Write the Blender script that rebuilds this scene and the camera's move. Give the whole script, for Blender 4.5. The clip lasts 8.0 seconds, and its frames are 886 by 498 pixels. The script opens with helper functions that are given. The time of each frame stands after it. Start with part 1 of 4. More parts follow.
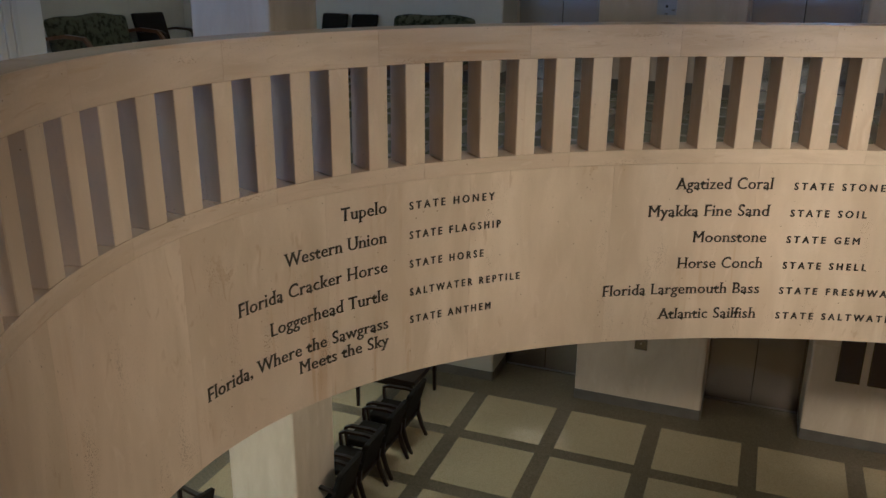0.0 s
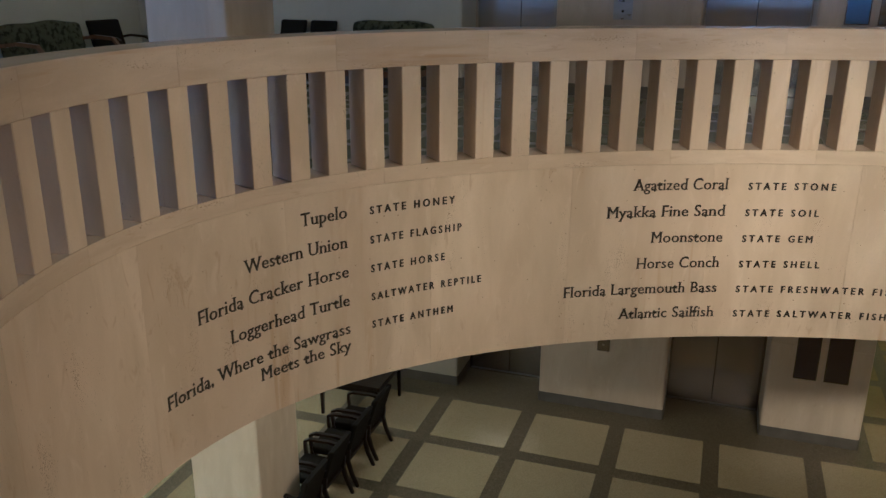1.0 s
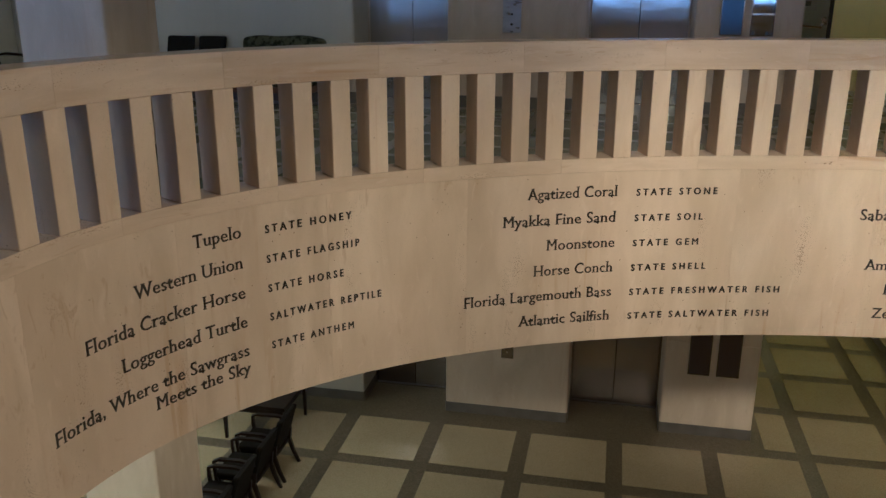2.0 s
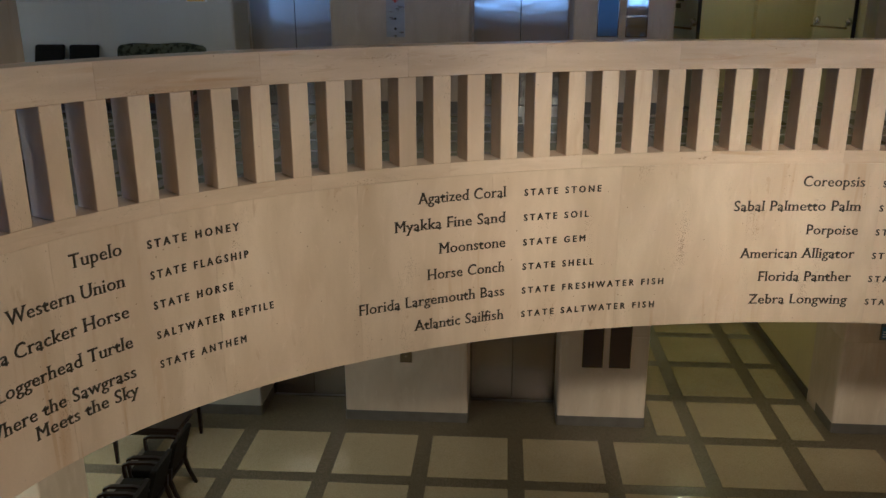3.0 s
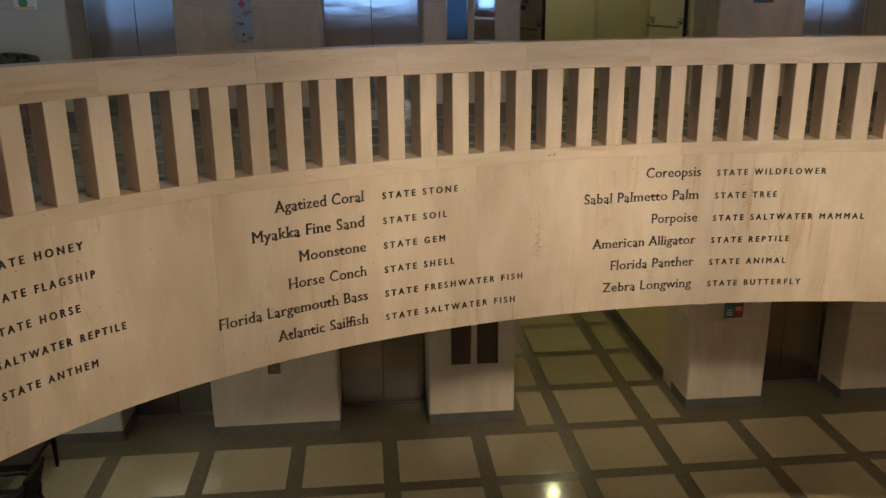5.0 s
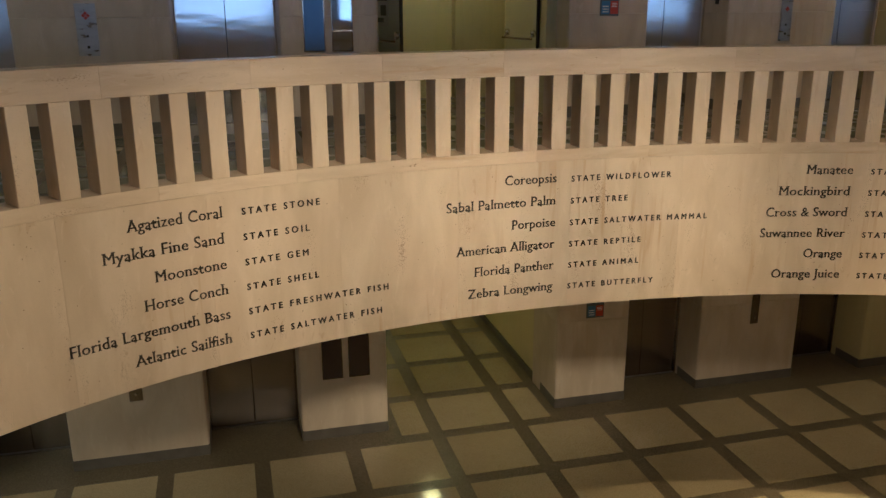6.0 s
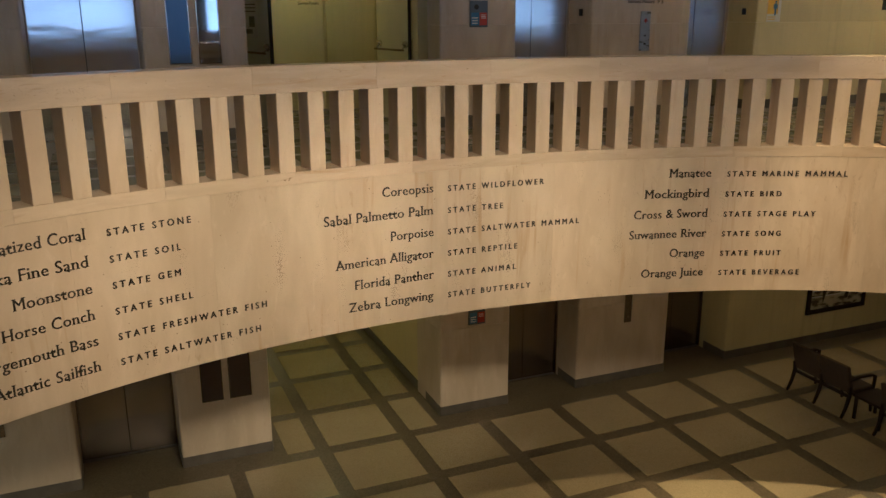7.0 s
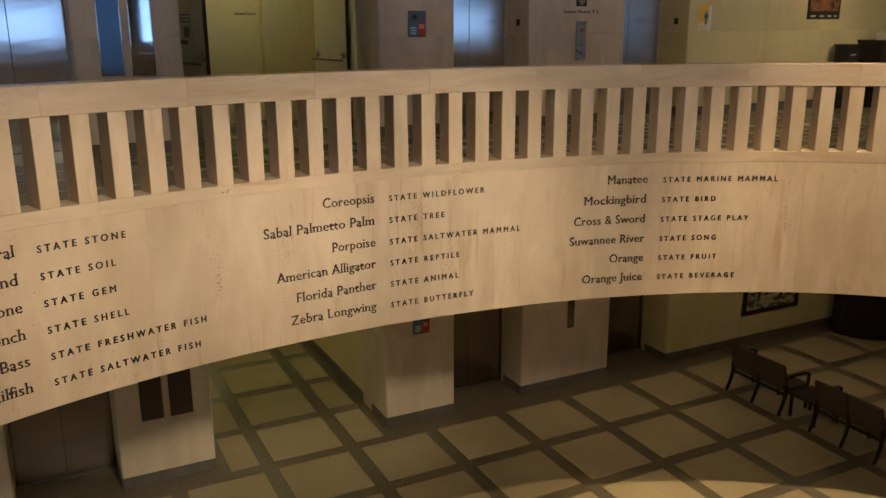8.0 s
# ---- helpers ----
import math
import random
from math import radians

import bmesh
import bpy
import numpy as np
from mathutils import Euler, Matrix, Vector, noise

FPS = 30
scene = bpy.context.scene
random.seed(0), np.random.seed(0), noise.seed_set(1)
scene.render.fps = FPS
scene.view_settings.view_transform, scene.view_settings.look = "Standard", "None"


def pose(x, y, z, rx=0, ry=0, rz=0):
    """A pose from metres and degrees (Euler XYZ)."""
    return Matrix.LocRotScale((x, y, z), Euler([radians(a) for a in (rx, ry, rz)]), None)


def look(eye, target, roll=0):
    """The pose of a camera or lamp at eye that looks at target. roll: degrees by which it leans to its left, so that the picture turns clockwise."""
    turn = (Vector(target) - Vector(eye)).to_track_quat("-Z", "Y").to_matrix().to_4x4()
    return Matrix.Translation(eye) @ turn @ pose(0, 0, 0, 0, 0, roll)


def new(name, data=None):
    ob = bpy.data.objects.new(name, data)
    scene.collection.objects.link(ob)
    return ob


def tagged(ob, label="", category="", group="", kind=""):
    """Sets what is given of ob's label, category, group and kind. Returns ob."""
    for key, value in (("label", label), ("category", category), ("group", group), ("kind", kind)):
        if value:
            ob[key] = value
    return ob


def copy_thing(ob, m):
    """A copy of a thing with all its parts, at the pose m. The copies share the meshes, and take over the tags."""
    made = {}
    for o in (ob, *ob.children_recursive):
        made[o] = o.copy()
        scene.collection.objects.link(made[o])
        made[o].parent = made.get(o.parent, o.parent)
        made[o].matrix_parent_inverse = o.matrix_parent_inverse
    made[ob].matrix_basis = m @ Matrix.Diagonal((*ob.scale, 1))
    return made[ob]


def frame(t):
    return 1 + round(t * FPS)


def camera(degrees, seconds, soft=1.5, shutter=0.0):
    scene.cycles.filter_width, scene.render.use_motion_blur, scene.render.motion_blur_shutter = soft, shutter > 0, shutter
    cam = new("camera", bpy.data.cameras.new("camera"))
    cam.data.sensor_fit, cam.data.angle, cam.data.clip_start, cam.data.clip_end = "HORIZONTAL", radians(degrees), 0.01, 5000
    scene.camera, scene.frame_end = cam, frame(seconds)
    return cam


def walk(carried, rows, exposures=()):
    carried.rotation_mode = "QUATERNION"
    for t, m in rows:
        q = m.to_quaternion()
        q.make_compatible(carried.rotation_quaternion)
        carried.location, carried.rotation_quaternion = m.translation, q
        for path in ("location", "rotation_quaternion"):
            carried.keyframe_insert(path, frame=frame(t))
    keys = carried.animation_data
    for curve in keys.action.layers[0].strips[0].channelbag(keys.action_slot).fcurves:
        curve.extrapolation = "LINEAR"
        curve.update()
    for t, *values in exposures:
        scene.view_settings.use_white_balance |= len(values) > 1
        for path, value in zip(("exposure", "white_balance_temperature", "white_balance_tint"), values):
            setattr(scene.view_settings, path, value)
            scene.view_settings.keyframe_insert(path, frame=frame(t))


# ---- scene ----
cam = camera(55.76, 8.0)
PATH = [
    (0, pose(-0.000, 0.000, 1.529, 71.12, -0.41, 21.19)),
    (0.5, pose(0.012, -0.018, 1.517, 71.29, -0.43, 20.29)),
    (1, pose(0.029, -0.010, 1.513, 71.59, -0.33, 18.59)),
    (2.5, pose(0.085, 0.023, 1.537, 72.68, -0.03, 7.62)),
    (3, pose(0.092, 0.039, 1.535, 72.69, 0.13, 4.11)),
    (3.5, pose(0.102, 0.042, 1.534, 72.62, 0.21, 1.46)),
    (4, pose(0.110, 0.051, 1.536, 72.62, 0.28, -1.00)),
    (5.5, pose(0.191, 0.034, 1.546, 73.10, 0.46, -9.15)),
    (6, pose(0.227, 0.027, 1.545, 73.53, 0.23, -14.42)),
    (6.5, pose(0.248, 0.028, 1.551, 73.86, 0.14, -18.86)),
    (7, pose(0.260, 0.048, 1.557, 74.17, 0.11, -22.78)),
    (7.5, pose(0.272, 0.055, 1.561, 74.64, 0.14, -26.08)),
    (8, pose(0.286, 0.044, 1.557, 74.80, 0.21, -26.73)),
]
EXPO = [(0.0, 1.0, 3960.0, 7.5), (4.0, 0.95, 4080.0, 7.0), (8.0, 0.92, 4470.0, 6.0)]

walk(cam, PATH, EXPO)

# ---- daylight and lamps ----
world = bpy.data.worlds.new("world")
scene.world = world
world.use_nodes = True
wn, wl = world.node_tree.nodes, world.node_tree.links
sky = wn.new("ShaderNodeTexSky")
sky.sky_type, sky.sun_disc = "NISHITA", False
sky.ozone_density, sky.air_density, sky.dust_density = 1.0, 1.0, 5.0
sky.sun_elevation, sky.sun_rotation = radians(42), radians(0)
wl.new(sky.outputs[0], wn["Background"].inputs[0])
wn["Background"].inputs[1].default_value = 0.14
sun = new("sun", bpy.data.lights.new("sun", "SUN"))
sun.data.energy, sun.data.angle, sun.data.color = 3.0, radians(0.5), (1.0, 0.95, 0.88)
sun.matrix_world = look((0, 40, 36), (0, 0, 0))

WARM, AMBER, GREENISH, PALE = (1.0, 0.595, 0.232), (1.0, 0.572, 0.19), (1.0, 0.70, 0.17), (1.0, 0.74, 0.36)
UP_CEIL, LOW_CEIL, TOP_CEIL = 3.05, -1.10, 9.6
SPOT_Z = 4.1
SPOT_W, UP_W, LOW_W, HALL_W = 930.0, 34.0, 15.0, 6.5
LAMPS = [  # x, y, ceiling height, watts, colour
    # (-4.6, -1.5), (-6.4, 2.6) and (-6.6, 9.0) are unseen fill for the west gallery
    (-4.6, -1.5, UP_CEIL, UP_W * 1.3, WARM), (3.5, -3.0, UP_CEIL, UP_W * 0.4, WARM), (11.0, -1.5, UP_CEIL, UP_W * 0.4, AMBER),
    (-6.6, 9.0, UP_CEIL, UP_W * 0.22, PALE), (-6.4, 2.6, UP_CEIL, UP_W * 0.5, PALE), (-2.8, 9.0, UP_CEIL, UP_W * 0.17, PALE), (1.0, 9.4, UP_CEIL, UP_W * 0.12, WARM), (6.0, 9.4, UP_CEIL, UP_W * 0.16, AMBER),
    (9.6, 9.4, UP_CEIL, UP_W * 0.22, AMBER), (13.2, 8.8, UP_CEIL, UP_W * 0.95, AMBER),
    # (-4.8, 3.2) is unseen fill, added for the dark lower-left column
    (-6.4, 8.6, LOW_CEIL, LOW_W * 1.6, PALE), (-4.8, 3.2, LOW_CEIL, LOW_W * 4.6, PALE), (-3.45, 8.3, LOW_CEIL, LOW_W * 0.6, PALE), (3.5, 9.2, LOW_CEIL, LOW_W * 0.3, AMBER), (8.2, 8.6, LOW_CEIL, LOW_W * 0.4, AMBER),
    (12.6, 8.8, LOW_CEIL, LOW_W * 0.5, AMBER),
    (3.5, 12.9, UP_CEIL, HALL_W * 0.7, GREENISH), (3.51, 13.8, LOW_CEIL, HALL_W * 1.15, GREENISH), (3.5, 20.0, LOW_CEIL, HALL_W, GREENISH),
]
for x, y, z, w, col in LAMPS:
    la = new("lamp", bpy.data.lights.new("lamp", "AREA"))
    la.data.energy, la.data.color, la.data.shape, la.data.size = w, col, "DISK", 0.5 if y < 11 else 0.2
    la.matrix_world = pose(x, y, z - 0.05)
SPOTS = [  # unseen spotlights on the shaft wall, added to brighten the lettered face: eye, target, share
    ((8.5, 1.5, SPOT_Z), (-2.8, 4.6, -1.0), 1.55), ((5.6, 0.0, SPOT_Z), (-0.6, 6.8, -0.6), 0.95), ((2.6, -0.3, SPOT_Z), (1.2, 7.4, -0.5), 1.3),
    ((3.4, -0.35, SPOT_Z), (3.6, 7.6, -0.45), 1.65), ((2.2, -0.25, SPOT_Z), (6.0, 7.4, -0.5), 0.95), ((0.3, 0.25, SPOT_Z), (8.4, 6.2, -0.6), 0.4),
]
for eye, target, share in SPOTS:
    la = new("spotlight", bpy.data.lights.new("spotlight", "SPOT"))
    la.data.energy, la.data.color, la.data.spot_size, la.data.spot_blend, la.data.shadow_soft_size = SPOT_W * share, (1.0, 0.622, 0.255), radians(31), 1.0, 0.45
    la.matrix_world = look(eye, target)

# downlights high in the shaft, pooling on the lower floor
DOWNLIGHTS = [(7.2, 3.6, 1.0), (4.4, 3.6, 0.45)]
for x, y, share in DOWNLIGHTS:
    la = new("downlight", bpy.data.lights.new("downlight", "SPOT"))
    la.data.energy, la.data.color, la.data.spot_size, la.data.spot_blend, la.data.shadow_soft_size = 3800.0 * share, AMBER, radians(25), 0.7, 0.12
    la.matrix_world = look((x, y, TOP_CEIL - 0.1), (x + 1.0, y + 2.6, -4.4))

# ---- materials ----


def mat(name, base, rough=0.5, metal=0.0, vary=0.12, scale=6.0, stretch=(1, 1, 1), dark=None, bump=0.1, fine=60.0, rnd=0.08, spec=0.5, pits=0.0, streak=0.0, coat=0.0, rough_var=0.1):
    """Two-scale procedural surface: broad mottling, fine grain, optional pits and streaks, a tone of its own for each piece."""
    m = bpy.data.materials.new(name)
    m.use_nodes = True
    n, l = m.node_tree.nodes, m.node_tree.links
    p = n["Principled BSDF"]
    p.inputs["Metallic"].default_value = metal
    p.inputs["Specular IOR Level"].default_value = spec
    p.inputs["Coat Weight"].default_value = coat
    tc, oi = n.new("ShaderNodeTexCoord"), n.new("ShaderNodeObjectInfo")
    add = n.new("ShaderNodeVectorMath")
    add.operation = "ADD"
    mul = n.new("ShaderNodeVectorMath")
    mul.operation = "SCALE"
    l.new(oi.outputs["Random"], mul.inputs["Scale"])
    mul.inputs[0].default_value = (17.0, 11.0, 7.0)
    l.new(tc.outputs["Object"], add.inputs[0])
    l.new(mul.outputs[0], add.inputs[1])
    mp = n.new("ShaderNodeMapping")
    mp.inputs["Scale"].default_value = stretch
    l.new(add.outputs[0], mp.inputs[0])
    big = n.new("ShaderNodeTexNoise")
    big.inputs["Scale"].default_value, big.inputs["Detail"].default_value = scale, 5.0
    l.new(mp.outputs[0], big.inputs["Vector"])
    small = n.new("ShaderNodeTexNoise")
    small.inputs["Scale"].default_value, small.inputs["Detail"].default_value = fine, 4.0
    l.new(add.outputs[0], small.inputs["Vector"])

    def math_node(op, a, b):
        q = n.new("ShaderNodeMath")
        q.operation = op
        for i, v in enumerate((a, b)):
            if isinstance(v, (int, float)):
                q.inputs[i].default_value = v
            else:
                l.new(v, q.inputs[i])
        return q.outputs[0]

    fac = math_node("ADD", math_node("MULTIPLY", math_node("SUBTRACT", big.outputs["Fac"], 0.5), vary * 7.0),
                    math_node("MULTIPLY", math_node("SUBTRACT", small.outputs["Fac"], 0.5), vary * 1.6))
    fac = math_node("ADD", fac, math_node("MULTIPLY", math_node("SUBTRACT", oi.outputs["Random"], 0.5), rnd * 2))
    if streak:
        st = n.new("ShaderNodeTexNoise")
        st.inputs["Scale"].default_value, st.inputs["Detail"].default_value = 1.0, 3.0
        m2 = n.new("ShaderNodeMapping")
        m2.inputs["Scale"].default_value = (9.0, 9.0, 0.35)
        l.new(add.outputs[0], m2.inputs[0])
        l.new(m2.outputs[0], st.inputs["Vector"])
        s2 = math_node("MAXIMUM", math_node("SUBTRACT", st.outputs["Fac"], 0.54), 0.0)
        fac = math_node("SUBTRACT", fac, math_node("MULTIPLY", s2, streak * 8))
    lo = dark or tuple(c * 0.62 for c in base)
    hi = tuple(min(1.0, c * 1.22) for c in base)
    ramp = n.new("ShaderNodeValToRGB")
    ramp.color_ramp.elements[0].position, ramp.color_ramp.elements[1].position = 0.25, 0.9
    ramp.color_ramp.elements[0].color, ramp.color_ramp.elements[1].color = (*lo, 1), (*hi, 1)
    mid = ramp.color_ramp.elements.new(0.6)
    mid.color = (*base, 1)
    l.new(math_node("ADD", fac, 0.6), ramp.inputs[0])
    colour, height = ramp.outputs[0], small.outputs["Fac"]
    if pits:
        vo = n.new("ShaderNodeTexVoronoi")
        vo.inputs["Scale"].default_value = 75.0
        m3 = n.new("ShaderNodeMapping")
        m3.inputs["Scale"].default_value = tuple(0.5 + 0.5 * c / max(stretch) * 1.4 for c in stretch)
        wob = n.new("ShaderNodeTexNoise")
        wob.inputs["Scale"].default_value, wob.inputs["Detail"].default_value = 4.5, 4.0
        l.new(add.outputs[0], wob.inputs["Vector"])
        l.new(add.outputs[0], m3.inputs[0])
        l.new(m3.outputs[0], vo.inputs["Vector"])
        lim = math_node("MULTIPLY", math_node("MAXIMUM", math_node("SUBTRACT", wob.outputs["Fac"], 0.53), 0.0), 1.5 * pits)
        pit = math_node("LESS_THAN", vo.outputs["Distance"], lim)
        mix = n.new("ShaderNodeMix")
        mix.data_type = "RGBA"
        l.new(math_node("MULTIPLY", pit, 0.7), mix.inputs["Factor"])
        l.new(colour, mix.inputs["A"])
        mix.inputs["B"].default_value = (base[0] * 0.30, base[1] * 0.22, base[2] * 0.16, 1)
        colour = mix.outputs["Result"]
        height = math_node("SUBTRACT", height, math_node("MULTIPLY", pit, 2.0))
    l.new(colour, p.inputs["Base Color"])
    l.new(math_node("ADD", math_node("MULTIPLY", math_node("SUBTRACT", big.outputs["Fac"], 0.5), rough_var * 2), rough), p.inputs["Roughness"])
    if bump:
        bp = n.new("ShaderNodeBump")
        bp.inputs["Strength"].default_value, bp.inputs["Distance"].default_value = bump, 0.004
        l.new(height, bp.inputs["Height"])
        l.new(bp.outputs[0], p.inputs["Normal"])
    return m


def steel(name, base, rough, wave):
    """Brushed sheet steel whose panels bow slightly."""
    m = mat(name, base, rough, 1.0, 0.03, 2.0, (1, 1, 0.2), bump=0, fine=200, rnd=0.02, rough_var=0.03)
    n, l = m.node_tree.nodes, m.node_tree.links
    tc, mp, no, bp = n.new("ShaderNodeTexCoord"), n.new("ShaderNodeMapping"), n.new("ShaderNodeTexNoise"), n.new("ShaderNodeBump")
    mp.inputs["Scale"].default_value = (1.2, 1.0, 3.2)
    no.inputs["Scale"].default_value, no.inputs["Detail"].default_value = 1.6, 2.0
    bp.inputs["Strength"].default_value, bp.inputs["Distance"].default_value = wave, 0.006
    l.new(tc.outputs["Object"], mp.inputs[0])
    l.new(mp.outputs[0], no.inputs["Vector"])
    l.new(no.outputs["Fac"], bp.inputs["Height"])
    p = n["Principled BSDF"]
    l.new(bp.outputs[0], p.inputs["Normal"])
    # upright grain: reflections spread sideways
    tg = n.new("ShaderNodeTangent")
    tg.direction_type, tg.axis = "RADIAL", "Z"
    p.inputs["Anisotropic"].default_value = 1.0
    l.new(tg.outputs[0], p.inputs["Tangent"])
    return m


def glow(name, col, strength):
    m = bpy.data.materials.new(name)
    m.use_nodes = True
    p = m.node_tree.nodes["Principled BSDF"]
    p.inputs["Base Color"].default_value = (*col, 1)
    p.inputs["Emission Color"].default_value = (*col, 1)
    p.inputs["Emission Strength"].default_value = strength
    return m


def travertine(name, base, rough, along=False, tone=0.03, veins=1.0, pits=1.0):
    """Honed travertine: cloudy cream ground, ochre veins in patches, pale healed spots, clusters of dark pits.
    along: the bedding runs level, as in the rail stones; otherwise upright."""
    m = bpy.data.materials.new(name)
    m.use_nodes = True
    n, l = m.node_tree.nodes, m.node_tree.links
    p = n["Principled BSDF"]
    tc, oi = n.new("ShaderNodeTexCoord"), n.new("ShaderNodeObjectInfo")

    def vec(op, a, b):
        q = n.new("ShaderNodeVectorMath")
        q.operation = op
        for i, v in enumerate((a, b)):
            if isinstance(v, tuple):
                q.inputs[i].default_value = v
            else:
                l.new(v, q.inputs[i])
        return q.outputs[0]

    def calc(op, a, b=0.0, c=None):
        q = n.new("ShaderNodeMath")
        q.operation = op
        for i, v in enumerate((a, b) if c is None else (a, b, c)):
            if isinstance(v, (int, float)):
                q.inputs[i].default_value = v
            else:
                l.new(v, q.inputs[i])
        return q.outputs[0]

    def noise(v, scale, detail=4.0, warp=0.0):
        q = n.new("ShaderNodeTexNoise")
        q.inputs["Scale"].default_value, q.inputs["Detail"].default_value, q.inputs["Distortion"].default_value = scale, detail, warp
        l.new(v, q.inputs["Vector"])
        return q.outputs["Fac"]

    def over(fac, under, col):
        q = n.new("ShaderNodeMix")
        q.data_type = "RGBA"
        l.new(fac, q.inputs["Factor"])
        if isinstance(under, tuple):
            q.inputs["A"].default_value = (*under, 1)
        else:
            l.new(under, q.inputs["A"])
        q.inputs["B"].default_value = (*col, 1)
        return q.outputs["Result"]

    def above(x, low, high):
        q = n.new("ShaderNodeMapRange")
        q.inputs["From Min"].default_value, q.inputs["From Max"].default_value = low, high
        l.new(x, q.inputs["Value"])
        return q.outputs["Result"]

    own = n.new("ShaderNodeCombineXYZ")
    for k, f in enumerate((13.0, 7.0, 5.0)):
        l.new(calc("MULTIPLY", oi.outputs["Random"], f), own.inputs[k])
    at = vec("ADD", tc.outputs["Object"], own.outputs[0])
    bed = vec("MULTIPLY", at, (0.55, 0.55, 3.2) if along else (1.7, 1.7, 0.55))
    clouds = noise(bed, 1.9, 6.0, 0.5)
    broad = noise(at, 0.75, 3.0, 0.3)
    streaks = noise(vec("MULTIPLY", at, (0.8, 0.8, 11.0) if along else (11.0, 11.0, 0.7)), 1.0, 5.0, 0.7)
    grain = noise(at, 70.0, 4.0)
    patchy = noise(bed, 7.0, 5.0, 1.2)
    col = over(above(clouds, 0.36, 0.66), tuple(c * k for c, k in zip(base, (0.87, 0.845, 0.80))), tuple(min(1, c * 1.07) for c in base))
    col = over(calc("MULTIPLY", above(broad, 0.45, 0.75), 0.55), col, (base[0] * 0.97, base[1] * 0.91, base[2] * 0.88))
    where = above(noise(at, 0.9, 3.0), 0.47, 0.62)
    col = over(calc("MULTIPLY", calc("MULTIPLY", above(streaks, 0.55, 0.74), where), 0.75 * veins), col, (base[0] * 0.74, base[1] * 0.60, base[2] * 0.42))
    col = over(calc("MULTIPLY", above(patchy, 0.60, 0.74), 0.45), col, (base[0] * 1.12, base[1] * 1.14, base[2] * 1.2))
    col = over(calc("MULTIPLY", calc("MULTIPLY", above(noise(bed, 5.0, 6.0, 2.2), 0.60, 0.68), above(noise(at, 1.3, 2.0), 0.52, 0.60)), 0.3 * veins), col, (base[0] * 0.66, base[1] * 0.55, base[2] * 0.42))
    col = over(calc("MULTIPLY", above(grain, 0.5, 0.8), 0.22), col, tuple(c * 0.75 for c in base))
    tint = n.new("ShaderNodeHueSaturation")
    l.new(calc("MULTIPLY_ADD", oi.outputs["Random"], tone * 2, 1.0 - tone), tint.inputs["Value"])
    l.new(col, tint.inputs["Color"])
    col = tint.outputs["Color"]
    # pits: small ragged holes in clusters, and a few larger ones
    ragged = vec("ADD", at, vec("MULTIPLY", calc_vec(n, l, at), (0.012, 0.012, 0.012)))
    holes = None
    for scale, low, reach in ((95.0, 0.545, 1.9), (34.0, 0.60, 1.5)):
        vo = n.new("ShaderNodeTexVoronoi")
        vo.inputs["Scale"].default_value = scale
        l.new(vec("MULTIPLY", ragged, (0.6, 0.6, 1.3) if along else (1.2, 1.2, 0.75)), vo.inputs["Vector"])
        cluster = calc("MULTIPLY", calc("MAXIMUM", calc("SUBTRACT", noise(bed, 2.6 if scale > 50 else 2.1, 4.0), low), 0.0), reach * pits)
        h = calc("LESS_THAN", vo.outputs["Distance"], cluster)
        holes = h if holes is None else calc("MAXIMUM", holes, h)
    lone = n.new("ShaderNodeTexVoronoi")
    lone.inputs["Scale"].default_value = 26.0
    l.new(ragged, lone.inputs["Vector"])
    tell = n.new("ShaderNodeSeparateColor")
    l.new(lone.outputs["Color"], tell.inputs[0])
    size = calc("MULTIPLY", calc("MAXIMUM", calc("SUBTRACT", tell.outputs[0], 0.87), 0.0), 1.1 * pits)
    holes = calc("MAXIMUM", holes, calc("LESS_THAN", lone.outputs["Distance"], size))
    col = over(calc("MULTIPLY", holes, 0.62), col, (base[0] * 0.26, base[1] * 0.19, base[2] * 0.13))
    l.new(col, p.inputs["Base Color"])
    l.new(calc("MULTIPLY_ADD", clouds, 0.16, rough - 0.08), p.inputs["Roughness"])
    bp = n.new("ShaderNodeBump")
    bp.inputs["Strength"].default_value, bp.inputs["Distance"].default_value = 0.16, 0.003
    l.new(calc("SUBTRACT", calc("MULTIPLY", grain, 0.6), calc("MULTIPLY", holes, 2.2)), bp.inputs["Height"])
    l.new(bp.outputs[0], p.inputs["Normal"])
    return m


def calc_vec(n, l, at):
    """A noise colour, for ragged outlines."""
    q = n.new("ShaderNodeTexNoise")
    q.inputs["Scale"].default_value, q.inputs["Detail"].default_value = 55.0, 3.0
    l.new(at, q.inputs["Vector"])
    return q.outputs["Color"]


